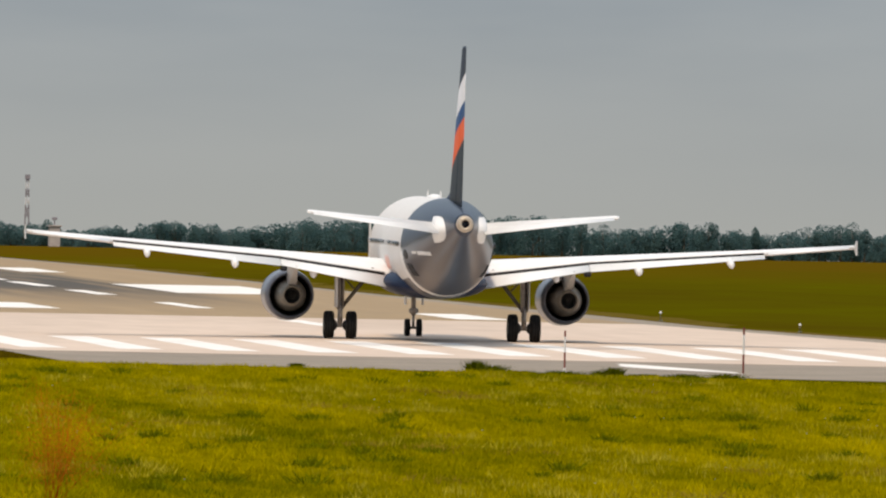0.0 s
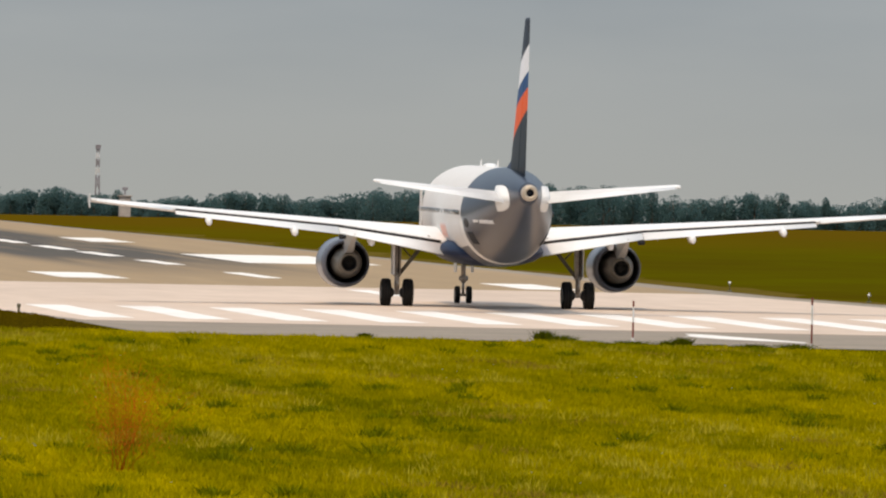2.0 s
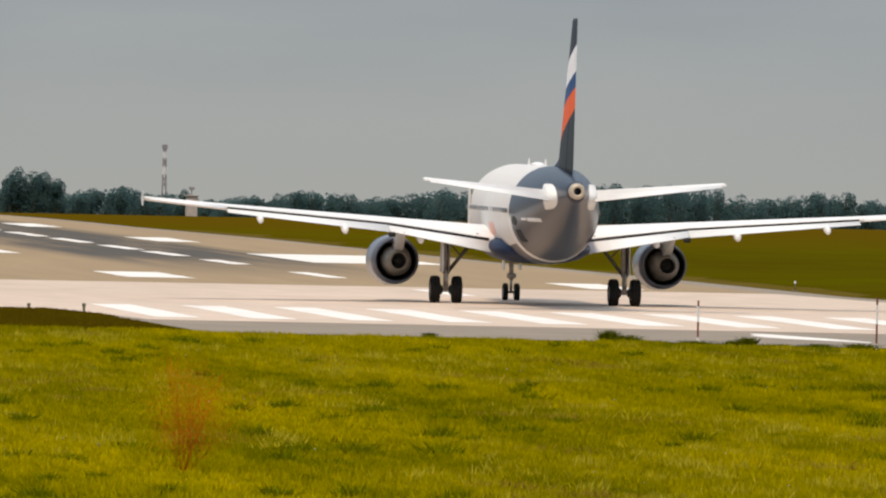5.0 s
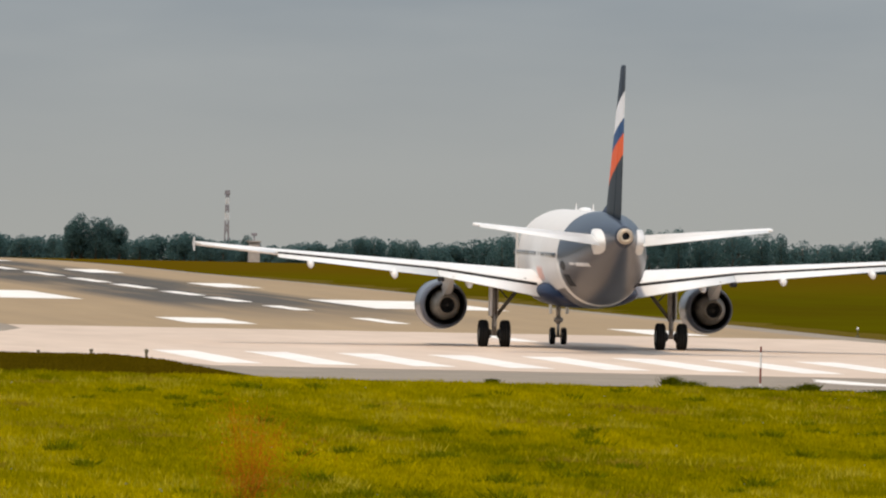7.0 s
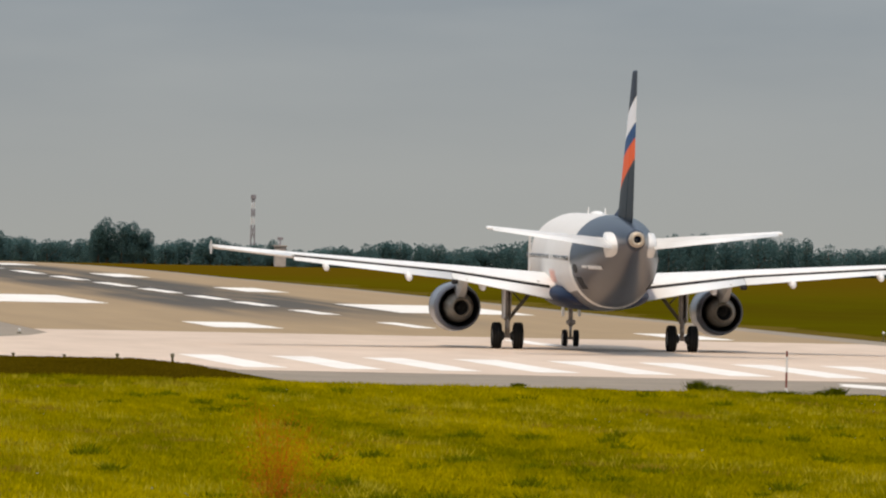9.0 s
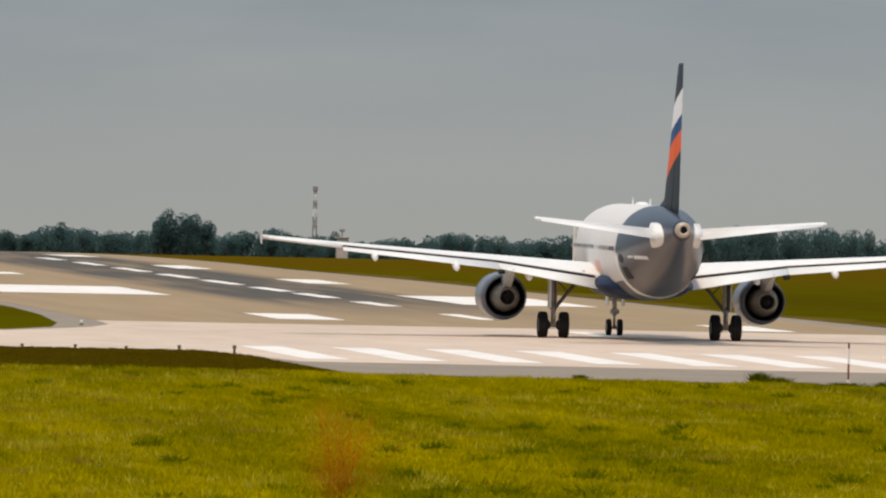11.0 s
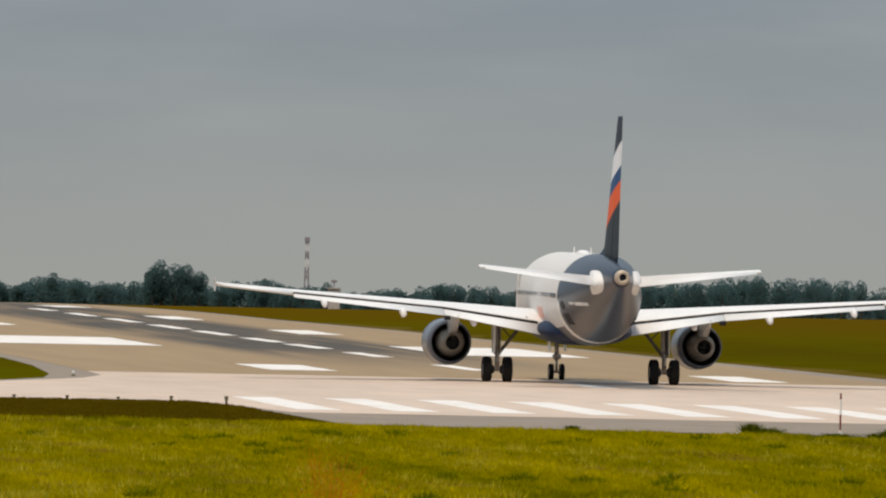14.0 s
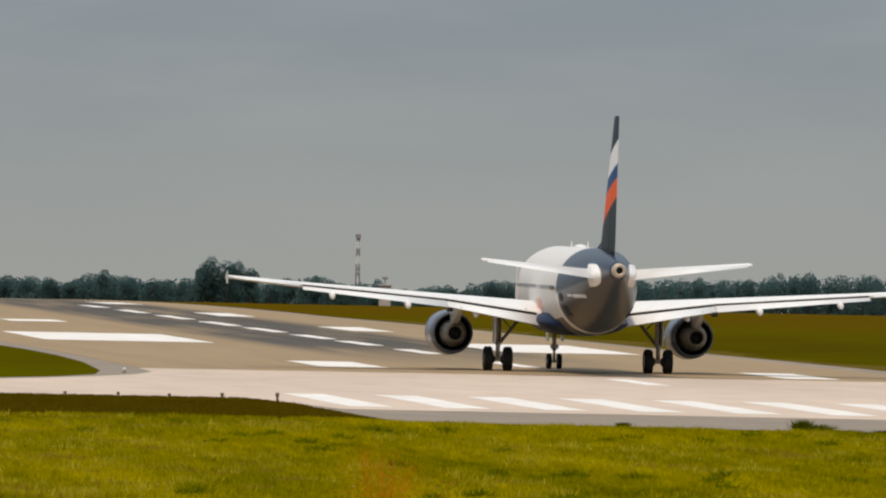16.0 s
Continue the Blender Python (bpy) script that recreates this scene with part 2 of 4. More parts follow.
def dry_field(m):
    """The far part of the field is drier and browner."""
    n, l = m.node_tree.nodes, m.node_tree.links
    b = n["Principled BSDF"]
    old = b.inputs["Base Color"].links[0].from_socket
    tc = n.new("ShaderNodeTexCoord")
    sx = n.new("ShaderNodeSeparateXYZ")
    l.new(tc.outputs["Object"], sx.inputs[0])
    wob = n.new("ShaderNodeTexNoise")
    wob.inputs["Scale"].default_value = 0.03
    l.new(tc.outputs["Object"], wob.inputs["Vector"])
    y = math_node(n, l, "ADD", sx.outputs["Y"], math_node(n, l, "MULTIPLY", wob.outputs["Fac"], 160.0))
    f = math_node(n, l, "MULTIPLY", math_node(n, l, "SUBTRACT", y, 820.0), 0.006, True)
    l.new(mix_node(n, l, f, old, (0.088, 0.055, 0.003)), b.inputs["Base Color"])


dry_field(M_SOIL)
M_STRAW = foliage(mat("straw_stalks", (0.42, 0.34, 0.015), 0.9, color2=(0.58, 0.46, 0.04), scale=0.5, rand=0.2, spec=0.0))
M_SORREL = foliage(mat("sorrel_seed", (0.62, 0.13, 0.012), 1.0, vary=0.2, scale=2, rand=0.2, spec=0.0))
M_CREAM = mat("stained_steel", (0.46, 0.39, 0.31), 0.5, 0.4, vary=0.12, scale=6)
M_NAC = mat("nacelle_paint", (0.13, 0.14, 0.175), 0.4, 0.0, 0.4, vary=0.1, scale=2)


# ---- builders ----
def finish(bm, name, material, smooth=True):
    me = bpy.data.meshes.new(name)
    bm.normal_update()
    bm.to_mesh(me)
    bm.free()
    for m in material if isinstance(material, (list, tuple)) else [material]:
        me.materials.append(m)
    if smooth:
        me.polygons.foreach_set("use_smooth", [True] * len(me.polygons))
    return me


def part(name, bm, material, parent=None, label="", smooth=True):
    ob = new(name, finish(bm, name, material, smooth))
    ob.parent = parent
    if label:
        tagged(ob, label)
    return ob


def mesh_np(name, verts, faces, material):
    """A mesh from arrays, all faces with the same number of corners."""
    me = bpy.data.meshes.new(name)
    k = faces.shape[1]
    me.vertices.add(len(verts))
    me.vertices.foreach_set("co", verts.astype(np.float32).ravel())
    me.loops.add(faces.size)
    me.loops.foreach_set("vertex_index", faces.astype(np.int32).ravel())
    me.polygons.add(len(faces))
    me.polygons.foreach_set("loop_start", np.arange(0, faces.size, k, dtype=np.int32))
    me.update(calc_edges=True)
    me.materials.append(material)
    return me


def loft(bm, rings, close=True, caps=True):
    """Skins a list of rings of points."""
    vs = [[bm.verts.new(p) for p in r] for r in rings]
    k = len(rings[0])
    for a, b in zip(vs, vs[1:]):
        for i in range(k if close else k - 1):
            j = (i + 1) % k
            bm.faces.new((a[i], a[j], b[j], b[i]))
    if caps:
        bm.faces.new(vs[0][::-1])
        bm.faces.new(vs[-1])
    bmesh.ops.recalc_face_normals(bm, faces=bm.faces)
    return vs


def tube(bm, a, b, r1, r2=None, k=10):
    a, b = Vector(a), Vector(b)
    r2 = r1 if r2 is None else r2
    q = (b - a).to_track_quat("Z", "Y")
    rings = []
    for p, r in ((a, r1), (b, r2)):
        rings.append([p + q @ Vector((r * math.cos(i * math.tau / k), r * math.sin(i * math.tau / k), 0)) for i in range(k)])
    loft(bm, rings)


def lathe_y(bm, profile, k=32, cx=0.0, cz=0.0):
    """Turns (y, radius) pairs about an axis along y."""
    loft(bm, [[(cx + r * math.cos(i * math.tau / k), y, cz + r * math.sin(i * math.tau / k)) for i in range(k)] for y, r in profile], caps=False)


def lathe_x(bm, profile, k=28):
    loft(bm, [[(x, r * math.cos(i * math.tau / k), r * math.sin(i * math.tau / k)) for i in range(k)] for x, r in profile], caps=True)


def box(bm, x0, x1, y0, y1, z0, z1, bevel=0.0):
    r = bmesh.ops.create_cube(bm, size=1.0)
    for v in r["verts"]:
        v.co = Vector(((x0 + x1) / 2 + v.co.x * (x1 - x0), (y0 + y1) / 2 + v.co.y * (y1 - y0), (z0 + z1) / 2 + v.co.z * (z1 - z0)))
    if bevel:
        es = {e for v in r["verts"] for e in v.link_edges}
        bmesh.ops.bevel(bm, geom=list(es), offset=bevel, segments=2, affect="EDGES")


def airfoil(chord, thick, n=9, a=0.0, b=1.0):
    """Points of a cambered section from a to b of its chord: (back, up), round the section."""
    xs = [a + (b - a) * (1 - math.cos(math.pi * i / (n - 1))) / 2 for i in range(n)]

    def t(x):
        return 5 * thick * (0.2969 * math.sqrt(max(x, 0)) - 0.126 * x - 0.3516 * x * x + 0.2843 * x ** 3 - 0.1015 * x ** 4) + 0.002

    def c(x):
        return 0.045 * x * (1 - x) * 1.6

    return [(x * chord, (c(x) + t(x)) * chord) for x in xs] + [(x * chord, (c(x) - t(x)) * chord) for x in reversed(xs)]


def surface(bm, stations, thick=0.11, a=0.0, b=1.0, n=9):
    """A wing from stations (x, y of the leading edge, z, chord, twist in degrees)."""
    rings = []
    for x, y, z, ch, tw in stations:
        w = radians(tw)
        rings.append([(x, y - (p * math.cos(w) + q * math.sin(w)), z + q * math.cos(w) - p * math.sin(w)) for p, q in airfoil(ch, thick, n, a, b)])
    loft(bm, rings)


def lerp_station(sts, x):
    for s0, s1 in zip(sts, sts[1:]):
        lo, hi = sorted((abs(s0[0]), abs(s1[0])))
        if lo <= abs(x) <= hi + 1e-6:
            f = (abs(x) - abs(s0[0])) / (abs(s1[0]) - abs(s0[0]))
            return tuple(p + (q - p) * f for p, q in zip(s0, s1))
    return sts[-1]


# ---- ground and pavements ----
def level(y):
    """Height of the ground: flat, then falling away past a gentle crest."""
    if y <= 860:
        return 0.0
    if y <= 1060:
        return -(y - 860) ** 2 * 0.0000225
    return -0.9 - (y - 1060) * 0.009


def slab(name, outline, z, material, label, thick=0.03):
    """A flat paved sheet with the given outline, following the ground's height."""
    bm = bmesh.new()
    f = bm.faces.new([bm.verts.new((x, y, 0)) for x, y in outline])
    ys = [y for _, y in outline]
    cut = 880
    while cut < max(ys):
        if cut > min(ys):
            bmesh.ops.bisect_plane(bm, geom=bm.verts[:] + bm.edges[:] + bm.faces[:], plane_co=(0, cut, 0), plane_no=(0, 1, 0))
        cut += 20 if cut < 1080 else 200
    for v in bm.verts:
        v.co.z = level(v.co.y) + z
    bmesh.ops.recalc_face_normals(bm, faces=bm.faces)
    for f in bm.faces:
        if f.normal.z < 0:
            f.normal_flip()
    side = bmesh.ops.extrude_face_region(bm, geom=bm.faces[:])
    for v in [g for g in side["geom"] if isinstance(g, bmesh.types.BMVert)]:
        v.co.z -= thick
    bmesh.ops.recalc_face_normals(bm, faces=bm.faces)
    return tagged(part(name, bm, material, None, "", False), label, kind="structure")


YS = [-3000, -600, 100, 260, 300, 340, 380, 420, 450, 500, 600, 700, 800, 860] + list(range(880, 1080, 20)) + [1060, 1200, 1600, 2000, 2600, 3500, 5000, 7000]
YS = sorted(set(YS))
XS = [-5000, -1500, -400, -100, 0, 20, 40, 60, 80, 100, 140, 200, 300, 500, 1200, 5000]
gv = np.array([(x, y, level(y)) for y in YS for x in XS], float)
gf = np.array([(j * len(XS) + i, j * len(XS) + i + 1, (j + 1) * len(XS) + i + 1, (j + 1) * len(XS) + i) for j in range(len(YS) - 1) for i in range(len(XS) - 1)])
ground = new("ground", mesh_np("ground", gv, gf, M_SOIL))
tagged(ground, "wide airfield of olive green and brown grass", kind="structure")


def fillet(cx, cy, r, a0, a1, n=10):
    return [(cx + r * math.cos(radians(a0 + (a1 - a0) * i / n)), cy + r * math.sin(radians(a0 + (a1 - a0) * i / n))) for i in range(n + 1)]


slab("pavement_shoulder", [(-80, 491), (30, 491), (38, 490), (41.5, 484), (42.8, 470), (43.2, 448), (90, 432), (90, 520), (87, 545), (84.5, 570), (83, 640), (82, 670), (80.7, 740), (79.8, 790), (77.3, 850), (76, 950), (72, 1500), (40.2, 1500), (40.6, 800), (41.9, 662), (42.5, 640), (42.6, 618), (42.2, 593), (41.0, 565), (39.8, 552), (37.5, 543.5), (34, 536), (20, 534), (-80, 533)], 0.012, M_SHOULDER, "grey worn asphalt shoulder beside the runway")
slab("pavement_concrete", [(-80, 494), (32, 494), (40.5, 492), (42.2, 486), (43.4, 472), (88, 468), (86, 530), (82, 575), (43.5, 575), (43.2, 563), (41.7, 553.5), (40.2, 548.5), (38, 541.5), (34.5, 533), (-80, 530)], 0.022, M_CONC, "pale pinkish concrete pad at the runway's threshold")
slab("road_runway", [(43.5, 575.02), (82, 575.02), (81.2, 640), (79.8, 730), (78.8, 790), (76.3, 850), (75, 950), (71, 1500), (41.8, 1500), (41.8, 800), (42.8, 690), (43.5, 645), (43.7, 615)], 0.022, M_ASPH, "tan asphalt runway with dark tyre rubber down the middle")


def verge(seed):
    """Bare brownish ground along the right edge of the shoulder, its outer edge ragged."""
    rng = random.Random(seed)
    edge = [(90, 520), (87, 545), (84.5, 570), (83, 640), (82, 670), (80.7, 740), (79.8, 790), (77.3, 850)]
    inner, outer = [], []
    for k in range(67):
        y = 520 + 5 * k
        x = float(np.interp(y, [p[1] for p in edge], [p[0] for p in edge]))
        inner.append((x + 0.02, y))
        outer.append((x + 1.6 + 1.5 * math.sin(k * 0.5) * math.sin(k * 0.17) + rng.uniform(0, 1.7), y + rng.uniform(-2, 2)))
    bm = bmesh.new()
    vi = [bm.verts.new((x, y, level(y) + 0.008)) for x, y in inner]
    vo = [bm.verts.new((x, y, level(y) + 0.004)) for x, y in outer]
    for k in range(66):
        bm.faces.new((vi[k], vo[k], vo[k + 1], vi[k + 1]))
    tagged(part("verge", bm, M_VERGE, None, "", False), "bare brown earth verge beside the asphalt", kind="structure")


verge(4)


def marking(x0, x1, y0, y1, wear=0.06):
    """One painted bar, its outline slightly uneven."""
    bm = bmesh.new()
    n = 6
    left = [(x0 + random.uniform(-wear, wear), y0 + (y1 - y0) * i / n) for i in range(n + 1)]
    right = [(x1 + random.uniform(-wear, wear), y0 + (y1 - y0) * i / n) for i in range(n, -1, -1)]
    pts = left + right
    top = bm.faces.new([bm.verts.new((x, y, level(y) + 0.029)) for x, y in pts])
    if top.normal.z < 0:
        top.normal_flip()
    side = bmesh.ops.extrude_face_region(bm, geom=[top])
    for v in [g for g in side["geom"] if isinstance(g, bmesh.types.BMVert)]:
        v.co.z -= 0.005
    bmesh.ops.recalc_face_normals(bm, faces=bm.faces)
    ob = part("runway_marking", bm, M_MARK, None, "", False)
    return tagged(ob, "white painted bar on the runway", "marking", "runway markings")


for i in range(10):
    marking(44.2 + 3.75 * i, 45.9 + 3.75 * i, 478, 507)
for y0, y1 in ((550, 567), (603, 622), (650, 668), (683, 703), (711, 731), (743, 766), (775, 799), (812, 836), (850, 872), (888, 908)):
    marking(64.1, 65.1, y0, y1)
for x0, x1, y0, y1 in ((46.5, 55.6, 682, 719), (69.8, 77.0, 664, 701), (53.4, 56.6, 592, 611), (74.0, 76.6, 580, 598), (51.0, 54.5, 780, 792),
                       (70.2, 72.8, 758, 781), (68.8, 71.2, 838, 861), (68.0, 70.6, 930, 955), (55.5, 58.0, 925, 950),):
    marking(x0, x1, y0, y1)
MARK_TAIL = [(64.8, 457.5), (65.3, 454.8), (66.2, 453.0), (67.0, 451.0), (67.6, 449.2), (67.75, 451.5), (67.1, 456.5), (66.4, 461.0), (65.9, 464.0), (65.3, 465.0), (65.1, 462.0), (64.7, 460.5)]
bm = bmesh.new()
loft(bm, [[(x, y, z) for x, y in MARK_TAIL] for z in (0.014, 0.019)])
tagged(part("runway_marking", bm, M_MARK, None, "", False), "worn tapering end of a white painted stripe", "marking", "runway markings")


# ---- grass ----
def grass_field(name, spots, heights, blades, material, label, lean=0.35, width=0.03):
    """Tufts of single-triangle blades as one mesh."""
    rng = np.random.default_rng(len(spots))
    n = len(spots) * blades
    base = np.repeat(spots, blades, axis=0) + rng.normal(0, 0.09, (n, 2))
    h = np.repeat(heights, blades) * rng.uniform(0.55, 1.15, n)
    ang = rng.uniform(0, math.tau, n)
    w = width * rng.uniform(0.6, 1.5, n)
    dx, dy = np.cos(ang) * w, np.sin(ang) * w
    tip = base + rng.normal(0, lean, (n, 2)) * h[:, None]
    v = np.zeros((n, 3, 3))
    v[:, 0, 0], v[:, 0, 1] = base[:, 0] - dx, base[:, 1] - dy
    v[:, 1, 0], v[:, 1, 1] = base[:, 0] + dx, base[:, 1] + dy
    v[:, 2, 0], v[:, 2, 1], v[:, 2, 2] = tip[:, 0], tip[:, 1], h
    v[:, :2, 2] = -0.02
    return tagged(new(name, mesh_np(name, v.reshape(-1, 3), np.arange(n * 3).reshape(-1, 3), material)), label, kind="stuff")


def scatter(count, x_of_y, y0, y1, seed):
    """Random spots between y0 and y1, across the width that x_of_y gives."""
    rng = np.random.default_rng(seed)
    y = np.sqrt(rng.uniform(y0 ** 2, y1 ** 2, count))
    lo, hi = x_of_y(y)
    return np.stack([lo + (hi - lo) * rng.uniform(0, 1, count), y], 1)


def view_width(y):
    return y * math.tan(radians(3.2)), y * math.tan(radians(9.7))


def lumps(p, scale):
    return np.array([noise.noise(Vector((x * scale, y * scale * 0.35, 0.3))) for x, y in p])


# the near edge of the tall grass
def grass_edge(x):
    return np.interp(x, [0, 40, 44, 58, 66, 74, 90], [446, 446, 441, 437, 431, 425, 420])


def clumps(count, per, spread, seed, wanted):
    """Spots gathered round scattered centres, where wanted(lumps) holds."""
    c = scatter(count, view_width, 236, 444, seed)
    c = c[(c[:, 1] < grass_edge(c[:, 0]) - 3) & wanted(lumps(c, 0.1))]
    rng = np.random.default_rng(seed + 1)
    grow = rng.uniform(0.5, 1.5, len(c))
    off = rng.normal(0, 1, (len(c), per, 2)) * np.array(spread) * grow[:, None, None]
    fall = np.exp(-0.5 * (off[:, :, 0] / (spread[0] * grow[:, None])) ** 2)
    spots = (c[:, None, :] + off).reshape(-1, 2)
    return spots, (fall * rng.uniform(0.8, 1.2, (len(c), 1))).ravel()


sp = scatter(80000, view_width, 232, 453, 3)
sp = sp[sp[:, 1] < grass_edge(sp[:, 0])]
lum = lumps(sp, 0.35)
grass_field("tall_grass", sp, 0.13 + 0.13 * np.clip(lum + 0.35, 0, 1), 7, M_BLADE, "tall yellow-green meadow grass", width=0.032, lean=0.42)
wd, wf = clumps(240, 22, (0.26, 0.5), 5, lambda v: v > 0.0)
grass_field("weed_patches", wd, 0.08 + 0.24 * wf, 7, M_WEED, "darker green weeds among the meadow grass", width=0.04, lean=0.7)
sw, sf = clumps(900, 12, (0.45, 0.5), 11, lambda v: v < 0.1)
grass_field("straw_stalks", sw, 0.14 + 0.18 * sf, 3, M_STRAW, "pale dry stalks standing in the meadow", width=0.022, lean=0.45)
dr, df = clumps(200, 36, (0.8, 0.9), 15, lambda v: v < 0.0)
grass_field("withered_grass", dr, 0.12 + 0.12 * df, 4, M_DRY, "low withered brown grass in patches", width=0.03, lean=0.8)
mo = scatter(22000, lambda y: (y * math.tan(radians(2.8)), np.minimum(42.4, 42.4 - (y - 482) * 0.12)), 436, 492, 7)
grass_field("mown_grass", mo, np.full(len(mo), 0.10), 5, M_MOWN, "short olive brown mown grass", width=0.04)


def flower_heads(count, seed):
    """Small white flower heads, each a shallow cup of six petals, as one mesh."""
    p = scatter(count, view_width, 240, 420, seed)
    rng = np.random.default_rng(seed)
    v, f = [], []
    for x, y in p:
        z, r = rng.uniform(0.2, 0.34), rng.uniform(0.02, 0.04)
        k = len(v)
        v.append((x, y, z - r * 0.4))
        for i in range(6):
            a = i * math.tau / 6
            v.append((x + r * math.cos(a), y + r * math.sin(a), z + r * (0.5 if i % 2 else 0.2)))
        f += [(k, k + 1 + i, k + 1 + (i + 1) % 6) for i in range(6)]
    return tagged(new("meadow_flowers", mesh_np("meadow_flowers", np.array(v), np.array(f), M_WHITEP)), "tiny white flower heads dotted over the meadow", kind="stuff")


flower_heads(60, 21)

# ---- the airliner ----
airliner = new("airliner")
tagged(airliner, "twin-engine passenger jet, silver body and navy tail, rolling on the runway", "airliner")


def ring(y, zc, rx, rz, k=40):
    return [(rx * math.sin(i * math.tau / k), y, zc + rz * math.cos(i * math.tau / k)) for i in range(k)]


def fuselage_rings():
    """(y, centre height, half width, half height) from tail to nose."""
    data = [(-17.45, 4.93, 0.30, 0.33), (-16.9, 4.90, 0.42, 0.48), (-15.5, 4.76, 0.72, 0.82), (-14.0, 4.58, 1.02, 1.13), (-12.5, 4.40, 1.29, 1.42),
            (-11.0, 4.23, 1.52, 1.66), (-9.5, 4.08, 1.71, 1.84), (-8.0, 3.95, 1.85, 1.97), (-6.5, 3.88, 1.94, 2.05), (-5.0, 3.85, 1.975, 2.07),
            (9.5, 3.85, 1.975, 2.07), (11.0, 3.82, 1.93, 2.03), (12.5, 3.72, 1.78, 1.88), (13.8, 3.58, 1.50, 1.58), (14.8, 3.42, 1.12, 1.15),
            (15.5, 3.28, 0.74, 0.74), (15.95, 3.18, 0.36, 0.36), (16.08, 3.15, 0.08, 0.08)]
    return [ring(*d) for d in data]


bm = bmesh.new()
loft(bm, fuselage_rings())
fus = part("fuselage", bm, M_FUS, airliner, "silver fuselage with navy tail and belly")

bm = bmesh.new()
lathe_y(bm, [(-17.30, 0.345), (-17.60, 0.33), (-17.75, 0.28), (-17.76, 0.155), (-17.3, 0.14)], 24, 0, 4.94)
part("exhaust_cone", bm, M_CREAM, fus, "pale stained steel tail exhaust")
bm = bmesh.new()
lathe_y(bm, [(-17.72, 0.152), (-17.2, 0.13), (-17.19, 0.001)], 20, 0, 4.94)
part("exhaust_bore", bm, M_DARK, fus)

# belly fairing between the wings
bm = bmesh.new()
loft(bm, [ring(y, z, a, b, 28) for y, z, a, b in ((-5.6, 2.3, 0.5, 0.25), (-4.6, 2.35, 1.5, 0.5), (-2.5, 2.42, 2.08, 0.66), (2.0, 2.42, 2.15, 0.70), (5.0, 2.35, 1.8, 0.55), (6.6, 2.3, 0.6, 0.25))])
part("belly_fairing", bm, M_NAVY, airliner, "navy belly fairing")

# fin and rudder
FIN = [(-9.75, 5.55, 5.4), (-10.1, 5.95, 5.35), (-14.40, 11.93, 1.75)]


def fin_part(name, a, b, tk=0.066):
    bm = bmesh.new()
    rings = []
    for y, z, ch in FIN:
        pts = airfoil(ch, tk, 9, a, b)
        sec = [(q - 0.045 * 1.6 * (p / ch) * (1 - p / ch) * ch, p) for p, q in pts]
        rings.append([(s, y - p, z) for s, p in sec])
    top = rings[-1]
    cy = sum(p[1] for p in top) / len(top)
    rings.append([(p[0] * 0.4, cy + (p[1] - cy) * 0.9, p[2] + 0.10) for p in top])
    loft(bm, rings)
    return part(name, bm, M_FIN, airliner)


fin_part("fin", 0.0, 0.69)
fin_part("rudder", 0.705, 1.0)
bm = bmesh.new()
loft(bm, [[(-0.28, -9.0, 5.7), (0.28, -9.0, 5.7), (0.24, -13, 5.55), (-0.24, -13, 5.55)], [(-0.05, -9.8, 6.2), (0.05, -9.8, 6.2), (0.05, -12, 6.2), (-0.05, -12, 6.2)]])
part("fin_fillet", bm, M_NAVY, airliner)

# tailplanes
TAILP = [(0.55, -12.55, 4.78, 3.55, 4.8), (6.1, -15.75, 5.33, 1.35, 4.8), (6.225, -16.0, 5.33, 1.05, 4.8)]
for side in (-1, 1):
    st = [(side * s[0], *s[1:]) for s in TAILP]
    bm = bmesh.new()
    surface(bm, st, 0.10, 0.0, 0.68)
    tp = part("tailplane", bm, M_WHITE, airliner, "white tailplane")
    bm = bmesh.new()
    surface(bm, [lerp_station(st, 0.9 * side), lerp_station(st, 6.0 * side)], 0.10, 0.695, 1.0)
    part("elevator", bm, M_WHITE, tp)
    bm = bmesh.new()
    loft(bm, [[(side * (xo + 0.02 * math.cos(a)), -14.1 + 1.75 * sc * math.sin(a), 4.68 + 0.56 * sc * math.cos(a)) for a in [i * math.tau / 20 for i in range(20)]] for xo, sc in ((0.35, 1.0), (0.98, 0.95), (1.06, 0.5))])
    part("root_plate", bm, M_WHITE, tp, "white plate at the tailplane root")

# wings, from the root to the tip: x, leading edge, height, chord, twist
WING = [(1.2, 5.05, 3.02, 6.6, 6.6), (1.98, 4.6, 3.06, 6.1, 6.2), (6.4, 2.2, 3.37, 3.95, 2.6), (13.4, -1.55, 3.89, 2.3, 1.0), (16.95, -3.45, 4.20, 1.50, 0.0)]


def wing_part(name, st, a, b, x0, x1, material, parent, drop=0.0, angle=0.0, back=0.0, label="", thick=0.115):
    """A spanwise strip of the wing, from a to b of the chord; drop, back and angle deflect it."""
    xs = [x0] + [s[0] for s in st if abs(x0) + 0.05 < abs(s[0]) < abs(x1) - 0.05] + [x1]
    bm = bmesh.new()
    rings = []
    for x in xs:
        _, y, z, ch, tw = lerp_station(st, x)
        w = radians(tw)
        sec = airfoil(ch, thick, 9, a, b)
        p0 = a * ch
        v = radians(angle)
        out = []
        for p, q in sec:
            p2, q2 = p - p0, q
            p, q = p0 + p2 * math.cos(v) + q2 * math.sin(v) + back, q2 * math.cos(v) - p2 * math.sin(v) - drop
            out.append((x, y - (p * math.cos(w) + q * math.sin(w)), z + q * math.cos(w) - p * math.sin(w)))
        rings.append(out)
    loft(bm, rings)
    return part(name, bm, material, parent, label)


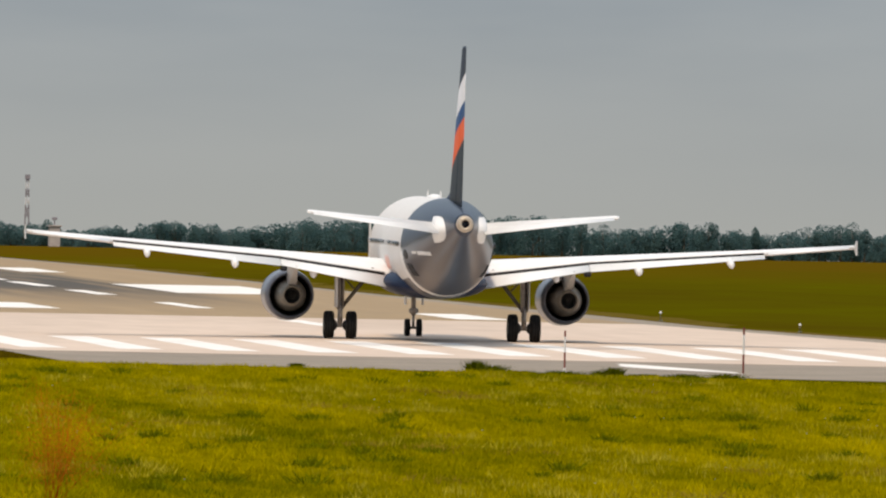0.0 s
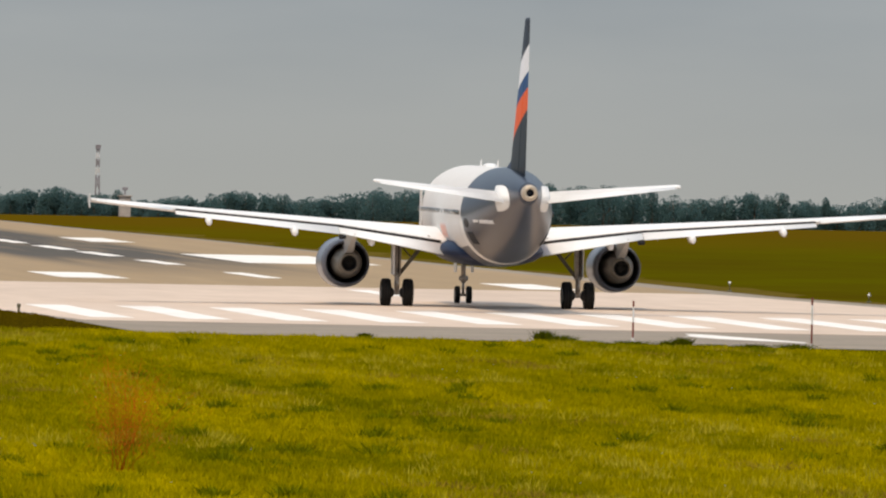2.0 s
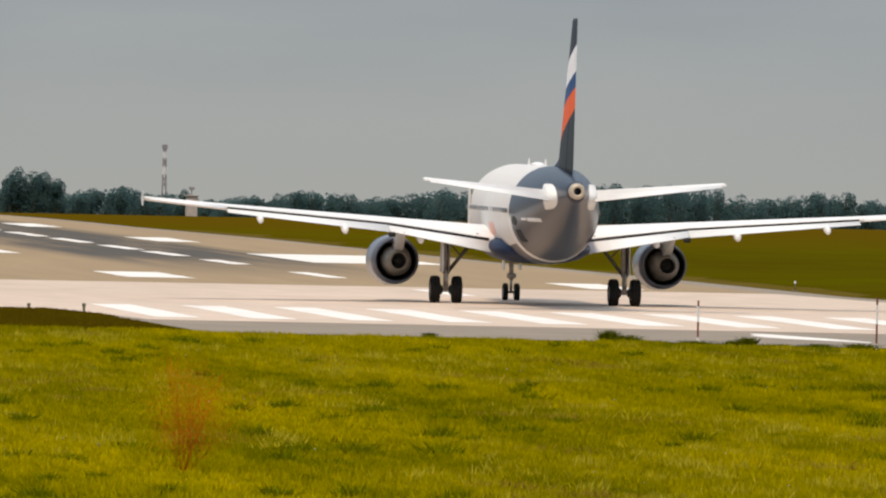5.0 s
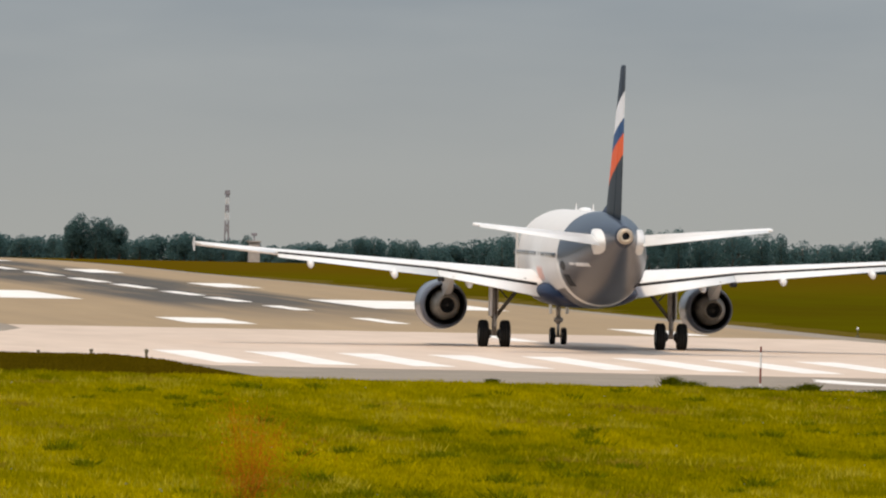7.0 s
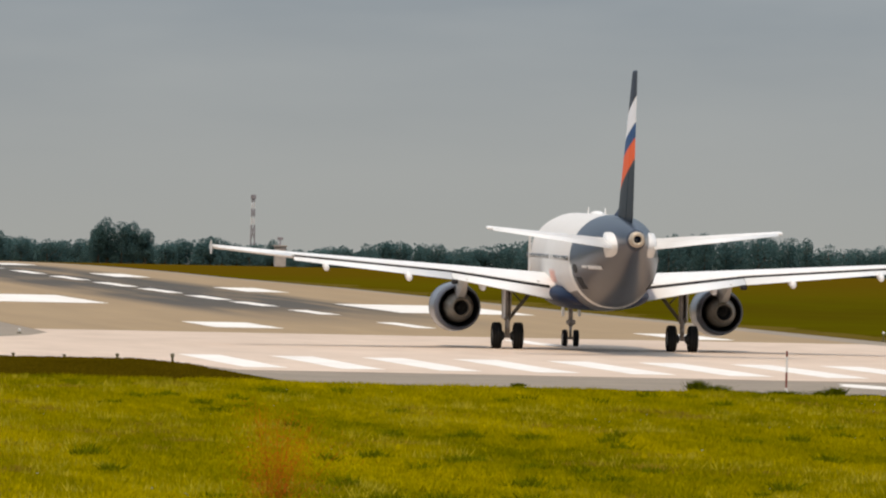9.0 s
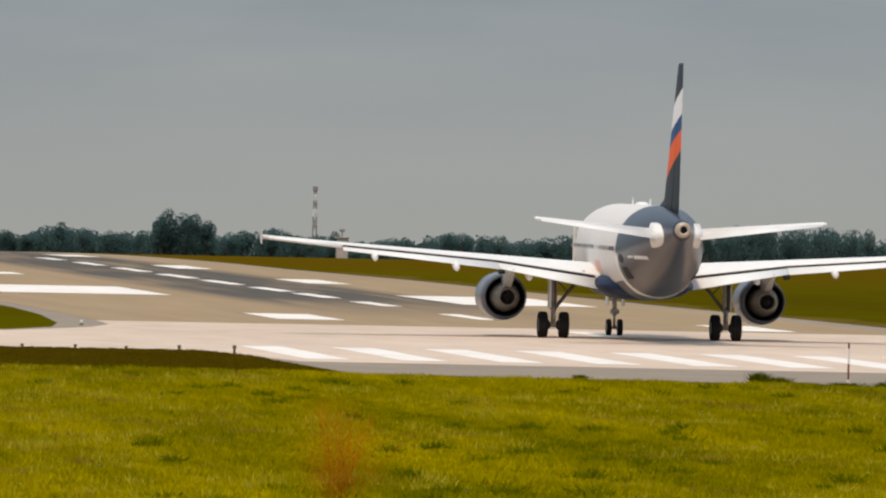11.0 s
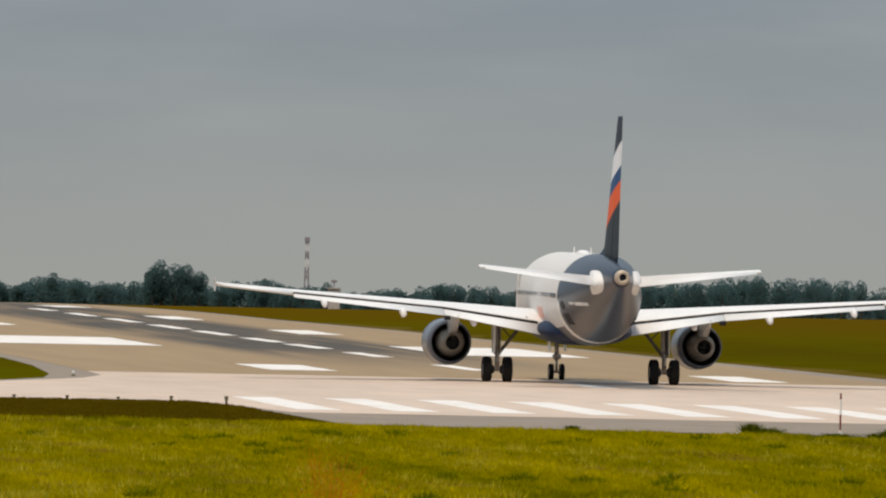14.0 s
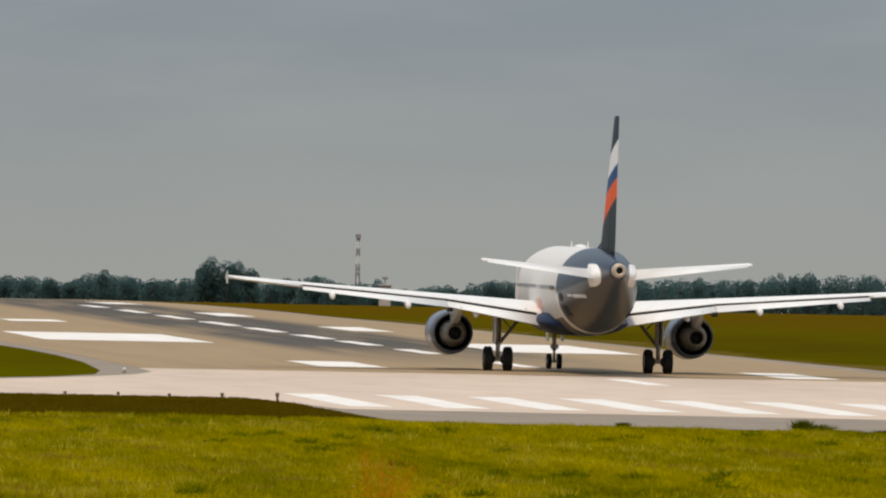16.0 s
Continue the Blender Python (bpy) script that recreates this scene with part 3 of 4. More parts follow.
for side in (-1, 1):
    st = [(side * s[0], *s[1:]) for s in WING]
    w = wing_part("wing", st, 0.0, 0.76, st[0][0], st[-1][0], M_WHITE, airliner, label="white swept wing")
    wing_part("inner_flap", st, 0.78, 1.0, side * 2.0, side * 6.34, M_WHITE, w, 0.12, 3, 0.06, "lowered inner flap")
    wing_part("outer_flap", st, 0.78, 1.02, side * 6.37, side * 13.35, M_WHITE, w, 0.105, 5, 0.05, "lowered outer flap")
    wing_part("aileron", st, 0.765, 1.0, side * 13.5, side * 16.7, M_WHITE, w, 0.0, 0.5)
    # black strip over the pale rear face: the slot's shade put into colour
    wing_part("flap_slot_shade", st, 0.75, 0.785, side * 2.0, side * 13.35, M_BLACK, w, 0.03, 0, 0.0, "black strip painting in the shade ahead of the flaps", 0.113)
    # tip fence
    bm = bmesh.new()
    tx = side * 17.0
    loft(bm, [[(tx + o, -3.7, 4.22), (tx + o, -4.75, 4.5), (tx + o, -5.0, 4.48), (tx + o, -4.95, 4.2), (tx + o, -5.0, 3.92), (tx + o, -4.75, 3.9)] for o in (-0.02, 0.02)])
    part("wingtip_fence", bm, M_GREY, w, "small wingtip fence", False)
    # flap track fairings
    for fx, ln in ((5.0, 0.72), (8.3, 0.74), (11.97, 0.66)):
        _, y, z, ch, tw = lerp_station(st, side * fx)
        bm = bmesh.new()
        yy = y - ch * 0.55
        zz = z - ch * math.sin(radians(tw)) * 0.8 - 0.08
        prof = [(0.3, 0.02, 0.05), (-0.5, 0.14, -0.1), (-1.3, 0.19, -0.22), (-2.0, 0.20, -0.30), (-2.45, 0.19, -0.36), (-2.75, 0.15, -0.40), (-2.8, 0.09, -0.41)]
        loft(bm, [[(side * fx + r * ln * math.cos(a), yy + o * ln, zz + dz * ln + r * 1.35 * ln * math.sin(a)) for a in [i * math.tau / 14 for i in range(14)]] for o, r, dz in prof])
        part("flap_fairing", bm, M_WHITE, w, "white flap track fairing")

# engines
for side in (-1, 1):
    ex0, ez = side * 5.72, 1.75
    bm = bmesh.new()
    lathe_y(bm, [(2.2, 0.86), (2.15, 0.93), (3.2, 1.02), (4.4, 1.08), (5.4, 1.06), (5.9, 0.98), (6.05, 0.90), (5.9, 0.82), (5.2, 0.80), (3.5, 0.84), (2.2, 0.86)], 40, ex0, ez)
    eng = part("engine", bm, M_NAC, airliner, "grey engine nacelle")
    bm = bmesh.new()
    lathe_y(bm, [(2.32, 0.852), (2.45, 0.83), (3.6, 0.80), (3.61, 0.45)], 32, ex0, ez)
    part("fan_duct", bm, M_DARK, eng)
    bm = bmesh.new()
    lathe_y(bm, [(3.4, 0.70), (2.5, 0.67), (1.9, 0.58), (1.4, 0.47), (0.95, 0.37), (0.96, 0.335), (1.6, 0.34)], 36, ex0, ez)
    part("core_cowl", bm, M_HOT, eng, "heat-stained metal core cowl")
    bm = bmesh.new()
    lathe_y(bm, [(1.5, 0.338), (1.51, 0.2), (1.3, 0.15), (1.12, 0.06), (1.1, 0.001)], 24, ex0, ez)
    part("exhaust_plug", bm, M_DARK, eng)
    bm = bmesh.new()
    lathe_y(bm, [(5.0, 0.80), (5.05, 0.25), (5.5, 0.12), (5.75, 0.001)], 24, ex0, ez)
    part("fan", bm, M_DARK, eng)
    bm = bmesh.new()
    loft(bm, [[(ex0 - a, y, z0), (ex0 + a, y, z0), (ex0 + a, y, z1), (ex0 - a, y, z1)] for y, a, z0, z1 in ((4.6, 0.06, 2.7, 2.95), (3.0, 0.15, 2.3, 3.3), (1.4, 0.16, 2.15, 3.3), (0.2, 0.14, 2.4, 3.2), (-1.0, 0.08, 2.75, 3.05), (-1.6, 0.03, 2.95, 3.0))])
    part("pylon", bm, M_GREY, eng, "grey engine pylon", False)
    # joints of the fan cowl
    for y, r in ((3.0, 1.008), (4.75, 1.078)):
        bm = bmesh.new()
        lathe_y(bm, [(y + 0.03, r), (y + 0.02, r + 0.006), (y - 0.02, r + 0.006), (y - 0.03, r)], 40, ex0, ez)
        part("cowl_joint", bm, M_BLACK, eng)
    bm = bmesh.new()
    lathe_y(bm, [(2.19, 0.862), (2.13, 0.90), (2.15, 0.936), (2.24, 0.944)], 40, ex0, ez)
    part("nozzle_lip", bm, M_NAC, eng)
    # added black block: the shade of the recess under the flap, as colour
    bm = bmesh.new()
    box(bm, side * 6.25 - 0.13, side * 6.25 + 0.13, -1.9, -1.35, 2.78, 2.98, 0.03)
    part("recess_shade", bm, M_BLACK, eng, "black block standing in for the shaded recess under the flap")

# landing gear
WHEELS = []


def wheel(x, y, r, w):
    bm = bmesh.new()
    lathe_x(bm, [(-w * 0.36, r * 0.10), (-w * 0.40, r * 0.30), (-w * 0.30, r * 0.36), (-w * 0.42, r * 0.50), (w * 0.42, r * 0.50), (w * 0.30, r * 0.36), (w * 0.40, r * 0.30), (w * 0.36, r * 0.10)])
    hub = part("wheel", bm, M_STRUT, airliner, "grey wheel hub")
    hub.location = (x, y, r)
    bm = bmesh.new()
    loft(bm, [[(px, pr * math.cos(i * math.tau / 32), pr * math.sin(i * math.tau / 32)) for i in range(32)] for px, pr in
              ((-w * 0.40, r * 0.50), (-w * 0.47, r * 0.66), (-w * 0.5, r * 0.80), (-w * 0.45, r * 0.92), (-w * 0.33, r * 0.985), (-w * 0.16, r), (-w * 0.15, r * 0.975), (-w * 0.12, r * 0.975), (-w * 0.11, r),
               (w * 0.11, r), (w * 0.12, r * 0.975), (w * 0.15, r * 0.975), (w * 0.16, r), (w * 0.33, r * 0.985), (w * 0.45, r * 0.92), (w * 0.5, r * 0.80), (w * 0.47, r * 0.66), (w * 0.40, r * 0.50))], caps=False)
    part("tyre", bm, M_RUBBER, hub, "black rubber tyre")
    WHEELS.append((hub, (x, y, r), r))


for side in (-1, 1):
    gx = side * 3.795
    bm = bmesh.new()
    tube(bm, (gx, 0, 0.55), (gx, 0.0, 1.35), 0.105)
    tube(bm, (gx, 0, 1.25), (gx - side * 0.02, 0.05, 3.1), 0.16)
    tube(bm, (gx - 0.32, 0, 0.585), (gx + 0.32, 0, 0.585), 0.10)
    tube(bm, (gx, -0.22, 0.75), (gx, -0.42, 1.05), 0.05)
    tube(bm, (gx, -0.42, 1.05), (gx, -0.16, 1.45), 0.05)
    gear = part("main_gear", bm, M_STRUT, airliner, "grey main gear strut")
    bm = bmesh.new()
    tube(bm, (gx - side * 0.05, 0, 1.3), (gx - side * 1.35, 0.15, 2.95), 0.08)
    part("side_brace", bm, M_BRACE, gear, "dark side brace")
    bm = bmesh.new()
    tube(bm, (gx - side * 0.55, 0.1, 2.1), (gx - side * 0.1, 0.1, 2.6), 0.035)
    part("lock_stay", bm, M_BRACE, gear)
    bm = bmesh.new()
    box(bm, gx + side * 0.15, gx + side * 0.20, -0.4, 0.45, 1.35, 2.9, 0.02)
    part("gear_door", bm, M_GREY, gear, "", False)
    for y, z, r in ((-0.25, 2.0, 0.022), (-0.22, 1.7, 0.018), (0.2, 1.9, 0.02)):
        bm = bmesh.new()
        tube(bm, (gx + 0.05, y, 0.75), (gx + 0.02 * z, y * 0.7, z + 0.9), r, r, 6)
        part("brake_hose", bm, M_RUBBER, gear, "thin black hydraulic hose")
    for s2 in (-1, 1):
        wheel(gx + s2 * 0.465, 0.0, 0.585, 0.42)
        bm = bmesh.new()
        loft(bm, [[(gx + s2 * px, pr * math.cos(i * math.tau / 20), 0.585 + pr * math.sin(i * math.tau / 20)) for i in range(20)] for px, pr in ((0.12, 0.10), (0.15, 0.17), (0.22, 0.22), (0.30, 0.25), (0.36, 0.25))])
        part("brake_unit", bm, M_DARK, gear, "dark brake unit beside the wheel")
bm = bmesh.new()
tube(bm, (0, 11.04, 0.36), (0, 11.04, 1.0), 0.06)
tube(bm, (0, 11.04, 0.9), (0, 11.15, 2.3), 0.10)
tube(bm, (-0.2, 11.04, 0.38), (0.2, 11.04, 0.38), 0.06)
tube(bm, (0, 11.3, 1.1), (0, 12.2, 2.1), 0.05)
box(bm, -0.2, 0.2, 10.9, 11.0, 0.98, 1.2, 0.03)
ngear = part("nose_gear", bm, M_STRUT, airliner, "grey nose gear strut")
for side in (-1, 1):
    bm = bmesh.new()
    box(bm, side * 0.36 - 0.02, side * 0.36 + 0.02, 10.4, 11.4, 1.35, 1.95, 0.015)
    part("gear_door", bm, M_GREY, ngear, "", False)
    wheel(side * 0.25, 11.04, 0.38, 0.23)

# cabin windows, doors and small fittings
for side in (-1, 1):
    for i in range(36):
        y = -7.4 + i * 0.533
        if -0.9 < y < 0.9 and i % 2:
            continue
        bm = bmesh.new()
        a = radians(85)
        x, z = 1.975 * math.sin(a), 3.85 + 2.07 * math.cos(a)
        loft(bm, [[(side * (x + o), y + 0.11 * math.cos(q), z + 0.105 * math.sin(q)) for q in [k * math.tau / 10 for k in range(10)]] for o in (-0.03, 0.012)])
        part("cabin_window", bm, M_GLASS, fus)
    bm = bmesh.new()
    box(bm, side * 1.955 - 0.02, side * 1.955 + 0.02, 9.78, 10.62, 3.05, 4.9, 0.015)
    part("cabin_door", bm, M_FUS, fus, "", False)
bm = bmesh.new()
loft(bm, [ring(y, 5.9, a, b, 20) for y, a, b in ((1.2, 0.05, 0.02), (0.9, 0.2, 0.09), (0.3, 0.28, 0.15), (-0.5, 0.28, 0.15), (-1.0, 0.18, 0.08), (-1.3, 0.04, 0.02))])
part("antenna_fairing", bm, M_WHITE, fus, "white antenna fairing")
for y in (4.0, -3.5):
    bm = bmesh.new()
    loft(bm, [[(-0.03, y + 0.25, 5.9), (0.03, y + 0.25, 5.9), (0.03, y - 0.2, 5.9), (-0.03, y - 0.2, 5.9)], [(-0.01, y, 6.2), (0.01, y, 6.2), (0.01, y - 0.2, 6.2), (-0.01, y - 0.2, 6.2)]])
    part("antenna", bm, M_WHITE, fus, "white blade antenna", False)


def body_at(y):
    """Centre height, half width and half height of the tail cone at y."""
    ys = [-17.45, -15.5, -14.0, -12.5, -11.0, -9.5, -8.0, -6.5]
    return (float(np.interp(y, ys, [4.93, 4.76, 4.58, 4.40, 4.23, 4.08, 3.95, 3.88])), float(np.interp(y, ys, [0.30, 0.72, 1.02, 1.29, 1.52, 1.71, 1.85, 1.94])),
            float(np.interp(y, ys, [0.33, 0.82, 1.13, 1.42, 1.66, 1.84, 1.97, 2.05])))


def skin_patch(name, y0, y1, z0, z1, material, label, side=-1, oval=False, thick=0.014):
    """A thin panel that follows the curve of the tail cone."""
    bm = bmesh.new()
    ny, nz = 10, 6
    grid = []
    for o in (-0.01, thick):
        rows = []
        for i in range(ny + 1):
            u = i / ny
            y = y0 + (y1 - y0) * u
            mid, half = (z0 + z1) / 2, (z1 - z0) / 2 * (math.sqrt(max(0.02, 1 - (2 * u - 1) ** 2)) if oval else 1)
            zc, rx, rz = body_at(y)
            rows.append([])
            for k in range(nz + 1):
                z = mid + half * (2 * k / nz - 1)
                x = rx * math.sqrt(max(0, 1 - ((z - zc) / rz) ** 2)) + o
                rows[-1].append(bm.verts.new((side * x, y, z)))
        grid.append(rows)
    for i in range(ny):
        for k in range(nz):
            for g in grid:
                bm.faces.new((g[i][k], g[i + 1][k], g[i + 1][k + 1], g[i][k + 1]))
    a, b = grid
    rim = [(i, 0) for i in range(ny)] + [(ny, k) for k in range(nz)] + [(i, nz) for i in range(ny, 0, -1)] + [(0, k) for k in range(nz, 0, -1)]
    for (i, k), (p, q) in zip(rim, rim[1:] + rim[:1]):
        bm.faces.new((a[i][k], a[p][q], b[p][q], b[i][k]))
    bmesh.ops.recalc_face_normals(bm, faces=bm.faces)
    return part(name, bm, material, fus, label)


for side in (-1, 1):
    skin_patch("outflow_valve", -9.15, -8.25, 3.42, 3.82, M_DARK, "dark oval outlet", side, True)
    # plain dark patches added below the outlets
    skin_patch("tail_patch", -9.4, -8.5, 2.75, 3.25, M_BLACK, "dark patch low on the tail", side)
skin_patch("tail_mark", -12.9, -11.1, 3.62, 3.77, M_WHITEP, "white bar of writing on the tail")
skin_patch("tail_mark", -10.9, -10.1, 3.66, 3.76, M_WHITEP, "white bar of writing on the tail")

# ---- trees and things in the distance ----
def leaf_crown(rng, cx, cy, z0, w, h, n, size):
    """Small leaf clumps in several uneven lobes: corner points of the leaves, four each."""
    lobes = []
    for k in range(8):
        up_ = rng.uniform(0.22, 0.78)
        lobes.append((cx + rng.uniform(-0.34, 0.34) * w * (1.15 - 0.6 * up_), cy + rng.uniform(-0.3, 0.3) * w, z0 + h * up_, w * rng.uniform(0.2, 0.32), h * rng.uniform(0.15, 0.21)))
    lobes.append((cx, cy, z0 + h * 0.74, w * 0.30, h * 0.26))
    lobes.append((cx, cy, z0 + h * 0.5, w * 0.40, h * 0.34))
    lb = np.array(lobes)
    pick = rng.integers(0, len(lb), n)
    d = rng.normal(0, 1, (n, 3))
    d /= np.linalg.norm(d, axis=1)[:, None]
    d *= rng.uniform(0.5, 1.0, n)[:, None] ** 0.5
    c = lb[pick, :3] + d * np.stack([lb[pick, 3], lb[pick, 3], lb[pick, 4]], 1)
    u = rng.normal(0, 1, (n, 3))
    u /= np.linalg.norm(u, axis=1)[:, None]
    v = np.cross(u, rng.normal(0, 1, (n, 3)))
    v /= np.linalg.norm(v, axis=1)[:, None]
    s = size * rng.uniform(0.6, 1.4, n)[:, None]
    return np.stack([c - u * s - v * s * 0.6, c + u * s - v * s * 0.6, c + u * s + v * s * 0.6, c - u * s + v * s * 0.6], 1).reshape(-1, 3)


def tree(x, y, top, w, seed, n=2400, size=0.11):
    z0 = level(y)
    rng = np.random.default_rng(seed)
    root = new("tree")
    root.location = (x, y, z0)
    h = top - z0
    bm = bmesh.new()
    tube(bm, (0, 0, -0.2), (0.1, 0, h * 0.45), 0.26, 0.16, 8)
    tube(bm, (0.1, 0, h * 0.43), (-0.1, 0.1, h * 0.8), 0.16, 0.06, 7)
    for k in range(5):
        a = k * 1.3
        tube(bm, (0.08, 0, h * (0.3 + 0.07 * k)), (w * 0.26 * math.cos(a), w * 0.26 * math.sin(a), h * (0.52 + 0.06 * k)), 0.09, 0.03, 6)
    part("trunk", bm, M_BARK, root)
    pts = leaf_crown(rng, 0, 0, 0, w, h, n, size)
    cr_ = new("crown", mesh_np("crown", pts, np.arange(len(pts)).reshape(-1, 4), M_LEAF))
    cr_.parent = root
    return tagged(root, "dark green broadleaf tree in the far tree line", "tree", "far tree line")


# skyline of the woods: x along the line, height of the tops
SKYLINE = [(110, -7.4), (154, -7.2), (162, -7.0), (166, -8.0), (169, -8.2), (171.5, -6.8), (174, -5.9), (177, -6.9), (188, -7.3), (191, -6.8), (203, -6.2), (204, -7.6), (207, -7.3), (214, -6.3),
           (217, -6.3), (220, -7.5), (224, -7.6), (226, -6.7), (228, -7.6), (231, -8.1), (235.5, -8.5), (238.5, -7.5), (243.5, -7.6), (245.6, -8.1), (248.4, -6.6), (256, -6.4), (258, -6.4), (260, -7.5),
           (262.6, -7.8), (266, -7.2), (269, -7.4), (273, -6.0), (278, -5.4), (290, -5.2), (303, -4.9), (306, -4.0), (309, -3.5), (312, -4.1), (318, -3.9), (329, -3.9), (332, -4.5), (335, -5.4),
           (338.2, -6.2), (342.3, -6.1), (344.3, -5.5), (347, -5.8), (349.5, -4.9), (353.4, -4.6), (355.4, -5.2), (357, -6.1), (360, -6.5), (362.5, -5.4), (364.1, -6.2), (366.4, -6.8), (374, -6.0),
           (377.3, -4.9), (381.4, -4.1), (383.7, -4.9), (386.5, -6.2), (420, -6.0)]
SKY_X, SKY_Z = [p[0] for p in SKYLINE], [p[1] for p in SKYLINE]
rt = random.Random(8)
x = 118.0
while x < 424:
    top = float(np.interp(x, SKY_X, SKY_Z)) + rt.uniform(-0.55, 0.05)
    tree(x, 2400 + rt.uniform(-12, 25), top, rt.uniform(3.8, 6.2), int(x * 10))
    x += rt.uniform(1.7, 2.8)
for x, top, w in ((173.6, -5.8, 4.6), (192.6, -4.3, 4.6), (194.2, -2.8, 5.2), (197, -3.5, 6.0), (199.3, -3.6, 5.2), (201.6, -4.9, 4.0), (214, -6.2, 3.5), (226, -6.6, 3.6), (309, -3.5, 5), (353.4, -4.5, 5), (362.5, -5.35, 2.8), (381.4, -4.0, 5)):
    tree(x, 2388, top, w, int(x * 7), 4200)
# dense undergrowth closing the wood behind the trunks
rng = np.random.default_rng(31)
pts = []
for k in range(200):
    xx = 110 + k * 1.6
    tz = float(np.interp(xx, SKY_X, SKY_Z)) - 0.7
    z0 = level(2425)
    pts.append(leaf_crown(rng, xx, 2425 + rng.uniform(-4, 4), z0 - 3.0, 4.5, tz - z0 + 3.0, 900, 0.2))
pts = np.concatenate(pts)
tagged(new("far_woods", mesh_np("far_woods", pts, np.arange(len(pts)).reshape(-1, 4), M_LEAF)), "dense dark woodland behind the airfield", kind="stuff")

# red and white mast
mast = new("radio_mast")
mast.location = (232.5, 2500, level(2500))
tagged(mast, "slim red and white banded radio mast above the woods", "mast")
mz = 1.55 - level(2500)
levels = (0.0, 0.2, 0.4, 0.61, 0.71, 0.82, 0.90, 1.0)
for k, (f0, f1) in enumerate(zip(levels, levels[1:])):
    bm = bmesh.new()
    a, b = mz * f0, mz * f1 - 0.004
    r0, r1 = 0.5 - 0.28 * f0, 0.5 - 0.28 * f1
    for sx_ in (-1, 1):
        for sy_ in (-1, 1):
            tube(bm, (sx_ * r0, sy_ * r0, a), (sx_ * r1, sy_ * r1, b), 0.10, 0.10, 6)
    for sx_ in (-1, 1):
        tube(bm, (sx_ * r0, -r0, a), (-sx_ * r1, -r1, b), 0.07, 0.07, 5)
        tube(bm, (sx_ * r0, r0, a), (-sx_ * r1, r1, b), 0.07, 0.07, 5)
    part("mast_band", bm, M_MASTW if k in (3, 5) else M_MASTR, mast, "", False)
bm = bmesh.new()
box(bm, -0.5, 0.5, -0.4, 0.4, mz - 0.9, mz - 0.05, 0.05)
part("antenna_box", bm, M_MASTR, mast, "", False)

# small hut in front of the woods
hut = new("airfield_hut")
hut.location = (219.0, 2300, level(2300))
tagged(hut, "small pale airfield hut with a beacon", "hut")
bm = bmesh.new()
hz = -7.4 - level(2300)
box(bm, -1.0, 1.0, -1.2, 1.2, 0, hz, 0.04)
part("hut_wall", bm, M_HUT, hut, "", False)
bm = bmesh.new()
box(bm, -1.25, 1.25, -1.45, 1.45, hz, hz + 0.25, 0.05)
part("hut_roof", bm, M_HUT, hut, "", False)
bm = bmesh.new()
tube(bm, (0, 0, hz), (0, 0, hz + 1.4), 0.12)
box(bm, -0.5, 0.5, -0.3, 0.3, hz + 1.2, hz + 1.7, 0.05)
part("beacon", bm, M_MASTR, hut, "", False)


# ---- stakes, lights and tufts beside the runway ----
def stake(x, y, h):
    root = new("marker_stake")
    root.location = (x, y, 0)
    tagged(root, "thin red and white marker stake in the grass", "stake", "marker stakes")
    joints = (-0.1, 0.12, 0.49, 0.86, 1.0)
    for k, (lo, hi) in enumerate(zip(joints, joints[1:])):
        bm = bmesh.new()
        tube(bm, (0, 0, h * lo), (0, 0, h * hi - 0.003), 0.036, 0.036, 8)
        part("stake_band", bm, M_RED if k % 2 else M_WHITEP, root, "", False)


stake(60.6, 444.8, 1.5)
stake(65.8, 436.5, 1.85)


def ground_light(x, y, h=0.22):
    root = new("runway_light")
    root.location = (x, y, 0)
    tagged(root, "small dark runway light on a short stem", "light", "runway lights")
    bm = bmesh.new()
    tube(bm, (0, 0, 0), (0, 0, h * 0.6), 0.05, 0.05, 8)
    part("stem", bm, M_LAMP, root)
    bm = bmesh.new()
    loft(bm, [[(r * math.cos(a), r * math.sin(a), z) for a in [i * math.tau / 12 for i in range(12)]] for z, r in ((h * 0.5, 0.05), (h * 0.6, 0.07), (h * 0.85, 0.08), (h, 0.06))])
    part("housing", bm, M_LAMP, root)


for x, y, h in ((42.3, 487.5, 0.34), (40.6, 493.0, 0.22), (38.6, 494.2, 0.13), (36.6, 494.4, 0.15), (34.5, 494.4, 0.14)):
    ground_light(x, y, h)


def edge_light(x, y, h):
    """A runway edge light: base plate, breakable stem and a pale domed lamp."""
    root = new("edge_light")
    root.location = (x, y, 0)
    tagged(root, "pale domed runway edge light on a thin stem", "light", "runway edge lights")
    for name, material, prof in (("base", M_LAMP, ((0, 0.11), (0.05, 0.11), (0.07, 0.07))), ("stem", M_LAMP, ((0.07, 0.022), (h - 0.14, 0.022))),
                                 ("lamp", M_WHITEP, ((h - 0.14, 0.035), (h - 0.11, 0.06), (h - 0.05, 0.06), (h - 0.01, 0.035), (h, 0.012)))):
        bm = bmesh.new()
        loft(bm, [[(r * math.cos(a), r * math.sin(a), z) for a in [i * math.tau / 12 for i in range(12)]] for z, r in prof])
        part(name, bm, material, root)


edge_light(84.6, 587.3, 0.48)
edge_light(86.7, 558.0, 0.42)
edge_light(41.6, 558.5, 0.25)


